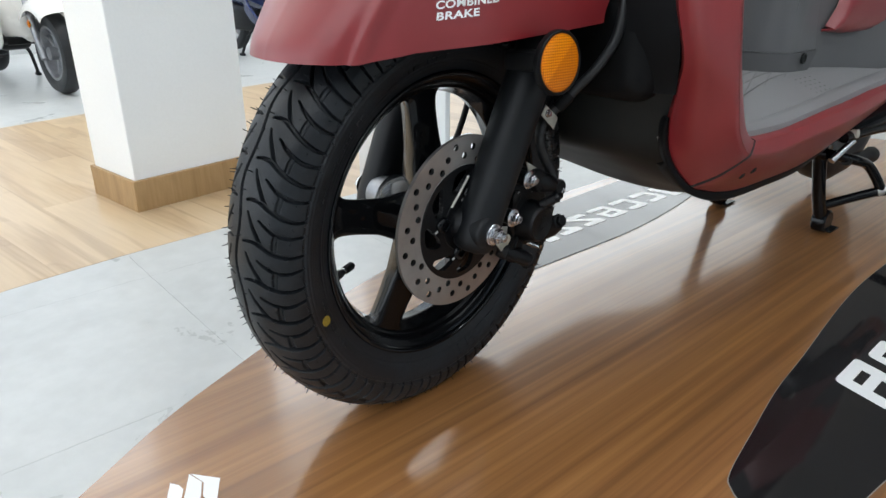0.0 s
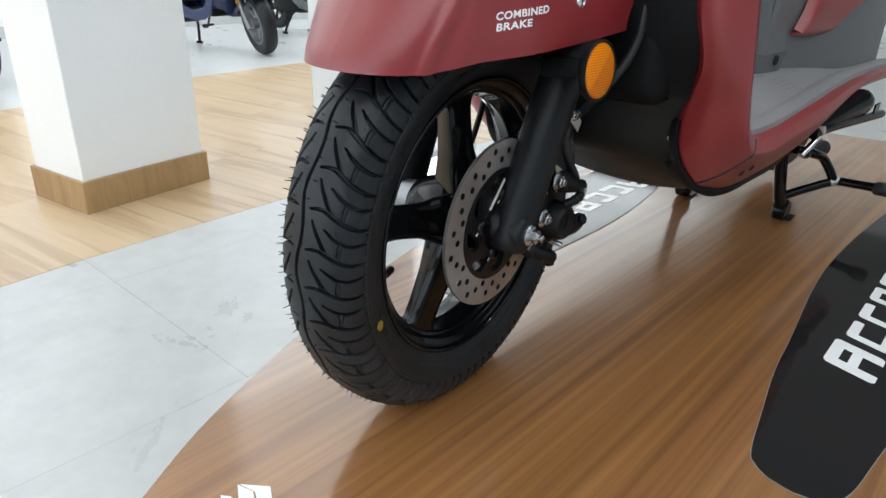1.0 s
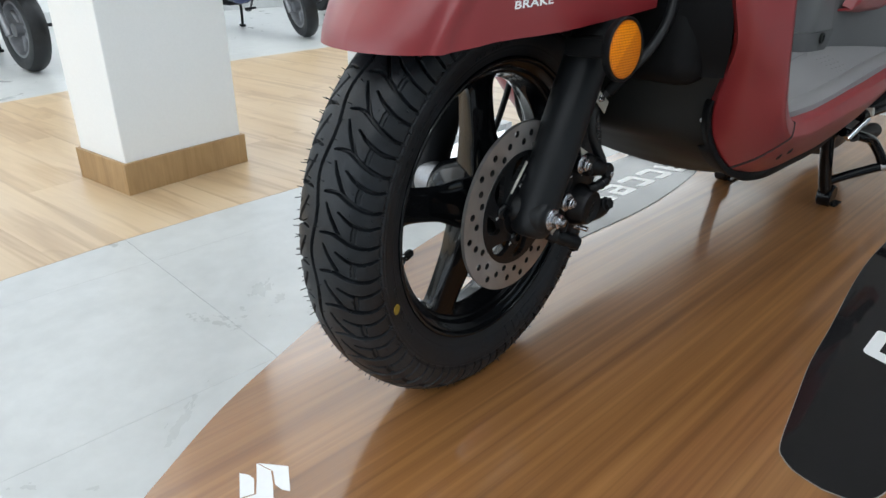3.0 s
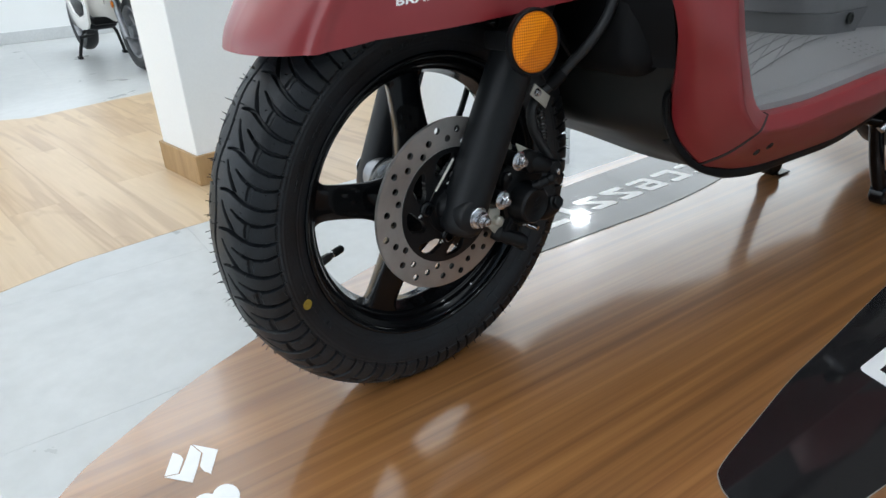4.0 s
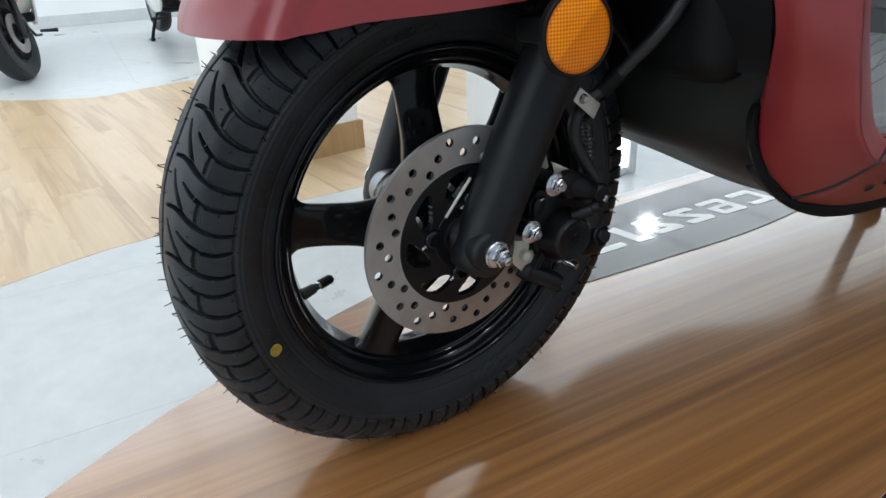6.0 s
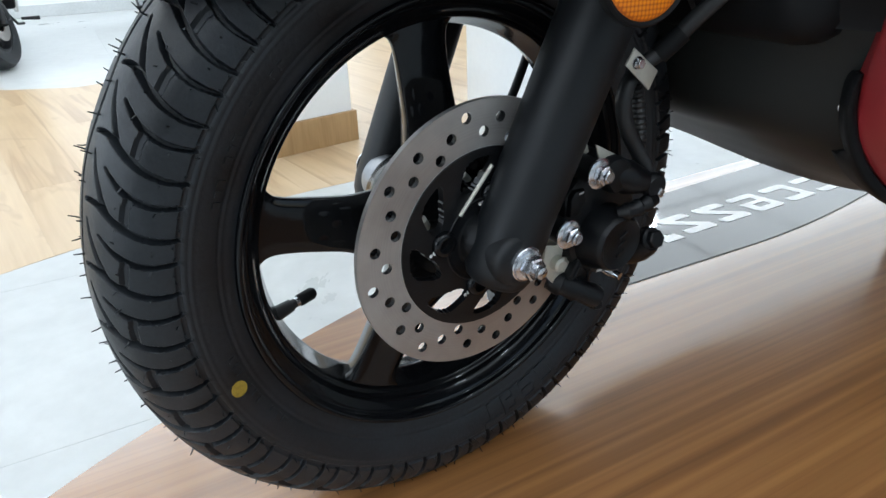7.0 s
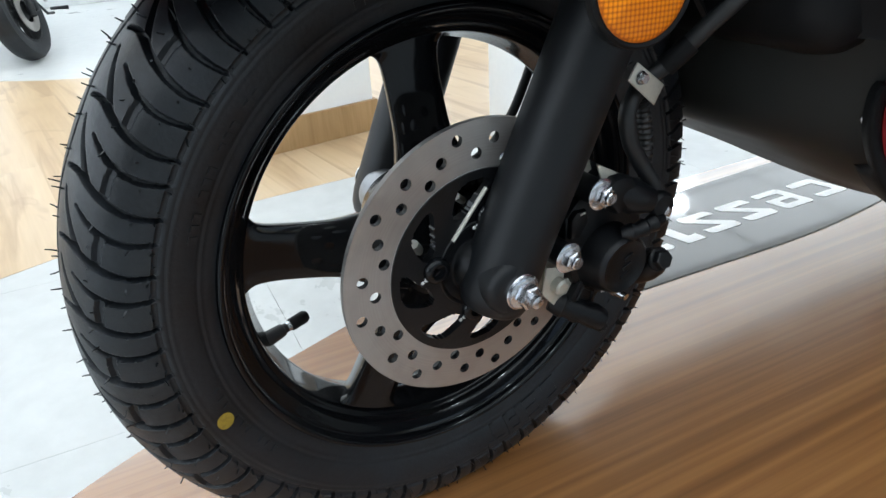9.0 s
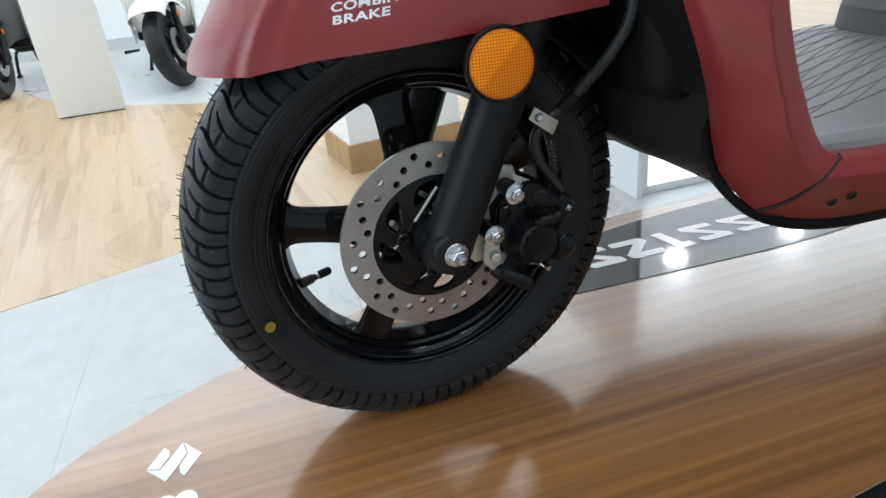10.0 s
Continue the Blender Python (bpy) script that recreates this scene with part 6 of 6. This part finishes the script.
def parked_scooter(paint, rim_mat, label, steer=0.0):
    """A scooter on its centre stand, its front axle over the origin, facing +x."""
    s = thing("parked_scooter", Matrix(), label, "scooter", "scooters parked in a row")
    # wheel, fork and mudguard turn together about the raked steering line
    turn_m = Matrix.Translation((0, 0, 0.245)) @ Matrix.Rotation(radians(steer), 4, Vector((-0.46, 0, 0.89)))
    back_m = turn_m @ at(0, 0, -0.245)
    small_wheel(s, 0, 0.245, 0.245, 0.108, rim_mat, "front_wheel", turn_m)
    for side in (1, -1):
        part("fork_leg", rod([(0.004, side * 0.085, 0.215), (-0.05, side * 0.085, 0.33), (-0.16, side * 0.07, 0.56)], 0.02, 14), ALLOY if rim_mat is ALLOY else SATIN_BLACK, s, m=back_m)
        part("reflector", revolve([(0.0, 0.0), (0.0, 0.020), (0.004, 0.022), (0.006, 0.019), (0.006, 0.0)], 24), AMBER, s, "amber fork reflector", back_m @ at(-0.085, side * 0.100, 0.415, 0 if side > 0 else 180, 0, 0))
    caliper_bm = bmesh.new()
    box(caliper_bm, -0.105, -0.045, 0.062, 0.098, 0.225, 0.310, 0.010)
    part("brake_caliper", caliper_bm, CAST_BLACK, s, "black brake caliper", back_m)
    rows = []
    for i in range(13):
        a = radians(48 + 92 * i / 12)
        c, sn = math.cos(a), math.sin(a)
        rows.append([(rr * c - 0.01, yy, 0.262 + rr * sn) for yy, rr in ((-0.118, 0.232), (-0.112, 0.268), (-0.092, 0.290), (-0.055, 0.304), (0, 0.310), (0.055, 0.304), (0.092, 0.290), (0.112, 0.268), (0.118, 0.232))])
    part("front_fender", sheet(rows, 0.004), paint, s, "rounded front mudguard", back_m)
    shield = []
    for z, x, w in ((0.30, -0.30, 0.13), (0.40, -0.25, 0.19), (0.55, -0.235, 0.215), (0.72, -0.25, 0.20), (0.92, -0.27, 0.16)):
        shield.append([(x - 0.55 * (yy * w) ** 2 / w, yy * w, z) for yy in (-1, -0.75, -0.4, 0, 0.4, 0.75, 1)])
    part("leg_shield", sheet(shield, 0.02), paint, s, "front leg shield")
    part("floorboard", boxed(-0.72, -0.29, -0.18, 0.18, 0.28, 0.33, 0.015), PLASTIC_BLACK, s, "dark footboard")
    for side in (1, -1):
        swoop = []
        for x, z0, z1, w in ((-0.26, 0.40, 0.62, 0.200), (-0.30, 0.30, 0.46, 0.196), (-0.38, 0.255, 0.345, 0.192), (-0.50, 0.245, 0.320, 0.192), (-0.62, 0.262, 0.345, 0.190), (-0.72, 0.31, 0.42, 0.182), (-0.80, 0.38, 0.52, 0.172)):
            swoop.append([(x, side * (w + 0.010 * k * (2 - k) * 0.5), z0 + (z1 - z0) * k / 2) for k in (0, 1, 2)])
        part("side_fairing", sheet(swoop, 0.012, side < 0), paint, s, "painted lower side fairing")
        part("footpeg", rod([(-0.30, side * 0.19, 0.225), (-0.305, side * 0.25, 0.222), (-0.31, side * 0.285, 0.220)], 0.010, 10, [0.8, 1, 1.2]), SATIN_BLACK, s, "black footpeg")
    body = []
    for x, z0, z1, w in ((-0.62, 0.33, 0.66, 0.12), (-0.8, 0.36, 0.72, 0.16), (-1.1, 0.42, 0.76, 0.17), (-1.4, 0.52, 0.78, 0.13), (-1.55, 0.62, 0.76, 0.06)):
        body.append([(x, w * math.cos(a), (z0 + z1) / 2 + (z1 - z0) / 2 * math.sin(a)) for a in [2 * math.pi * k / 18 for k in range(19)]])
    part("rear_body", sheet(body), paint, s, "rear side panels")
    part("seat", boxed(-1.4, -0.62, -0.13, 0.13, 0.74, 0.83, 0.04, 3), PLASTIC_BLACK, s, "black seat")
    part("engine", boxed(-1.2, -0.75, -0.1, 0.12, 0.2, 0.42, 0.05, 3), CAST_BLACK, s, "dark engine block")
    small_wheel(s, -1.24, 0.24, 0.22, 0.09, rim_mat, "rear_wheel")
    st = part("centre_stand", rod(curve_pts([(-0.93, 0.16, 0.012), (-0.9, 0.14, 0.1), (-0.86, 0.1, 0.2), (-0.84, 0, 0.24), (-0.86, -0.1, 0.2), (-0.9, -0.14, 0.1), (-0.93, -0.16, 0.012)], 6), 0.012, 10), SATIN_BLACK, s, "black tubular centre stand")
    for side in (1, -1):
        part("foot", boxed(-0.96, -0.90, side * 0.16 - 0.014, side * 0.16 + 0.014, 0.0, 0.022, 0.005), SATIN_BLACK, st)
    part("side_stand", rod([(-0.72, 0.13, 0.25), (-0.85, 0.2, 0.14), (-0.95, 0.24, 0.13)], 0.009, 8), SATIN_BLACK, s, "folded side stand")
    part("handlebar", rod(curve_pts([(-0.42, 0.34, 0.98), (-0.34, 0.2, 1.0), (-0.31, 0, 0.97), (-0.34, -0.2, 1.0), (-0.42, -0.34, 0.98)], 6), 0.015, 10), PLASTIC_BLACK, s)
    part("steering_head", rod([(-0.16, 0, 0.5), (-0.31, 0, 0.97)], 0.035, 14), PLASTIC_BLACK, s)
    return s


# each stands on the tiles in a row along the wall, nose to the aisle
PARKED = [
    (BIKE_WHITE, SATIN_BLACK, "white scooter with black wheels parked on its centre stand", 0.57, -4.03, 96, -26),
    (BIKE_WHITE, ALLOY, "white scooter with silver wheels parked on its centre stand", -0.55, -4.2, 97),
    (BIKE_BLUE, ALLOY, "dark blue scooter with silver wheels parked on its centre stand", -2.54, -4.32, 100, -24),
    (BIKE_GREY, SATIN_BLACK, "grey scooter with black wheels parked on its centre stand", -3.75, -4.5, 92),
    (BIKE_GREY, SATIN_BLACK, "dark grey scooter with black wheels parked on its centre stand", 1.75, -4.6, 88),
]
for paint, rim_mat, label, px, py, turn, *steer in PARKED:
    sc = parked_scooter(paint, rim_mat, label, *steer)
    sc.matrix_basis = ROOM @ at(px, py, FLOOR, 0, 0, turn)


# ---- floor pieces ----
def flat_piece(name, pts, z0, z1, mat, parent):
    me = bpy.data.meshes.new(name)
    n = len(pts)
    me.from_pydata([(x, y, z0) for x, y in pts] + [(x, y, z1) for x, y in pts], [], [list(range(n, 2 * n))] + [[i, (i + 1) % n, n + (i + 1) % n, n + i] for i in range(n)])
    me.update()
    me.materials.append(mat)
    ob = new(name, me)
    ob.parent = parent
    return ob


ROOM_FLOOR = slab
GAP = 0.0003
# tiles of 0.6 m fill all of the floor but the oak strip
TW = 0.6


def tile_cell(x0, x1, y0, y1):
    """The pieces of one tile cell that lie beside the oak strip."""
    n = 6
    xs = [x0 + (x1 - x0) * i / n for i in range(n + 1)]
    near, far = [smooth_edge(OAK_NEAR, x) for x in xs], [smooth_edge(OAK_FAR, x) for x in xs]
    out = []
    lo = [min(max(v, y0), y1) for v in near]
    if max(y1 - v for v in lo) > 0.004:
        out.append([(x, v) for x, v in zip(xs, lo)] + [(x1, y1), (x0, y1)])
    hi = [max(min(v, y1), y0) for v in far]
    if max(v - y0 for v in hi) > 0.004:
        out.append([(x0, y0), (x1, y0)] + [(x, v) for x, v in zip(xs[::-1], hi[::-1])])
    return out


def tidy(pts):
    res = []
    for p in pts:
        if not res or math.dist(p, res[-1]) > 1e-4:
            res.append(p)
    while len(res) > 1 and math.dist(res[0], res[-1]) < 1e-4:
        res.pop()
    return res


gx, gy = 0.01, -0.546
ix0, ix1 = math.floor((X0 - gx) / TW), math.ceil((X1 - gx) / TW)
iy0, iy1 = math.floor((Y0 - gy) / TW), math.ceil((Y1 - gy) / TW)
rest_v, rest_f = [], []
for ix in range(ix0, ix1):
    for iy in range(iy0, iy1):
        cx0, cx1 = max(X0, gx + ix * TW) + GAP, min(X1, gx + (ix + 1) * TW) - GAP
        cy0, cy1 = max(Y0, gy + iy * TW) + GAP, min(Y1, gy + (iy + 1) * TW) - GAP
        for pts in tile_cell(cx0, cx1, cy0, cy1):
            pts = tidy(pts)
            if len(pts) < 3:
                continue
            if -4.2 < cx0 < 2.6 and cy0 < 0.7:
                flat_piece("tile", pts, FLOOR - 0.011, FLOOR, TILE, ROOM_FLOOR)
            else:
                b0 = len(rest_v)
                rest_v += [(x, y, FLOOR) for x, y in pts]
                rest_f.append(list(range(b0, b0 + len(pts))))
rest = bpy.data.meshes.new("tile_field")
rest.from_pydata(rest_v, [], rest_f)
rest.materials.append(TILE)
rest_ob = new("tile_field", rest)
rest_ob.parent = ROOM_FLOOR
tagged(rest_ob, "pale grey vitrified floor tiles", "", "", "stuff")

# oak planks across the strip, 0.18 m wide, in the building's own direction
def turned(points, a):
    c, n = math.cos(radians(a)), math.sin(radians(a))
    return [(x * c + y * n, y * c - x * n) for x, y in points]


PLANK_NEAR, PLANK_FAR = turned(OAK_NEAR, BUILDING), turned(OAK_FAR, BUILDING)
PW = 0.18
rng = random.Random(5)
for k in range(math.floor(-9.0 / PW), math.ceil(3.6 / PW)):
    x0, x1 = k * PW + 0.00008, (k + 1) * PW - 0.00008
    xs = [x0 + (x1 - x0) * i / 3 for i in range(4)]
    lo = [smooth_edge(PLANK_FAR, x) + GAP for x in xs]
    hi = [smooth_edge(PLANK_NEAR, x) - GAP for x in xs]
    if min(h - l for h, l in zip(hi, lo)) < 0.05:
        continue
    cuts = [min(lo)]
    y = min(lo) + rng.uniform(0.2, 1.2)
    while y < min(hi) - 0.1:
        if y > max(lo) + 0.1:
            cuts.append(y)
        y += 1.22
    cuts.append(max(hi))
    for i, (a, b) in enumerate(zip(cuts, cuts[1:])):
        low = lo if i == 0 else [a + 0.0001] * 4
        top = hi if i == len(cuts) - 2 else [b - 0.0001] * 4
        piece = flat_piece("plank", list(zip(xs, low)) + list(zip(xs[::-1], top[::-1])), FLOOR - 0.011, FLOOR + 0.0006, PLANK, ROOM_FLOOR)
        piece.matrix_basis = at(0, 0, 0, 0, 0, BUILDING)
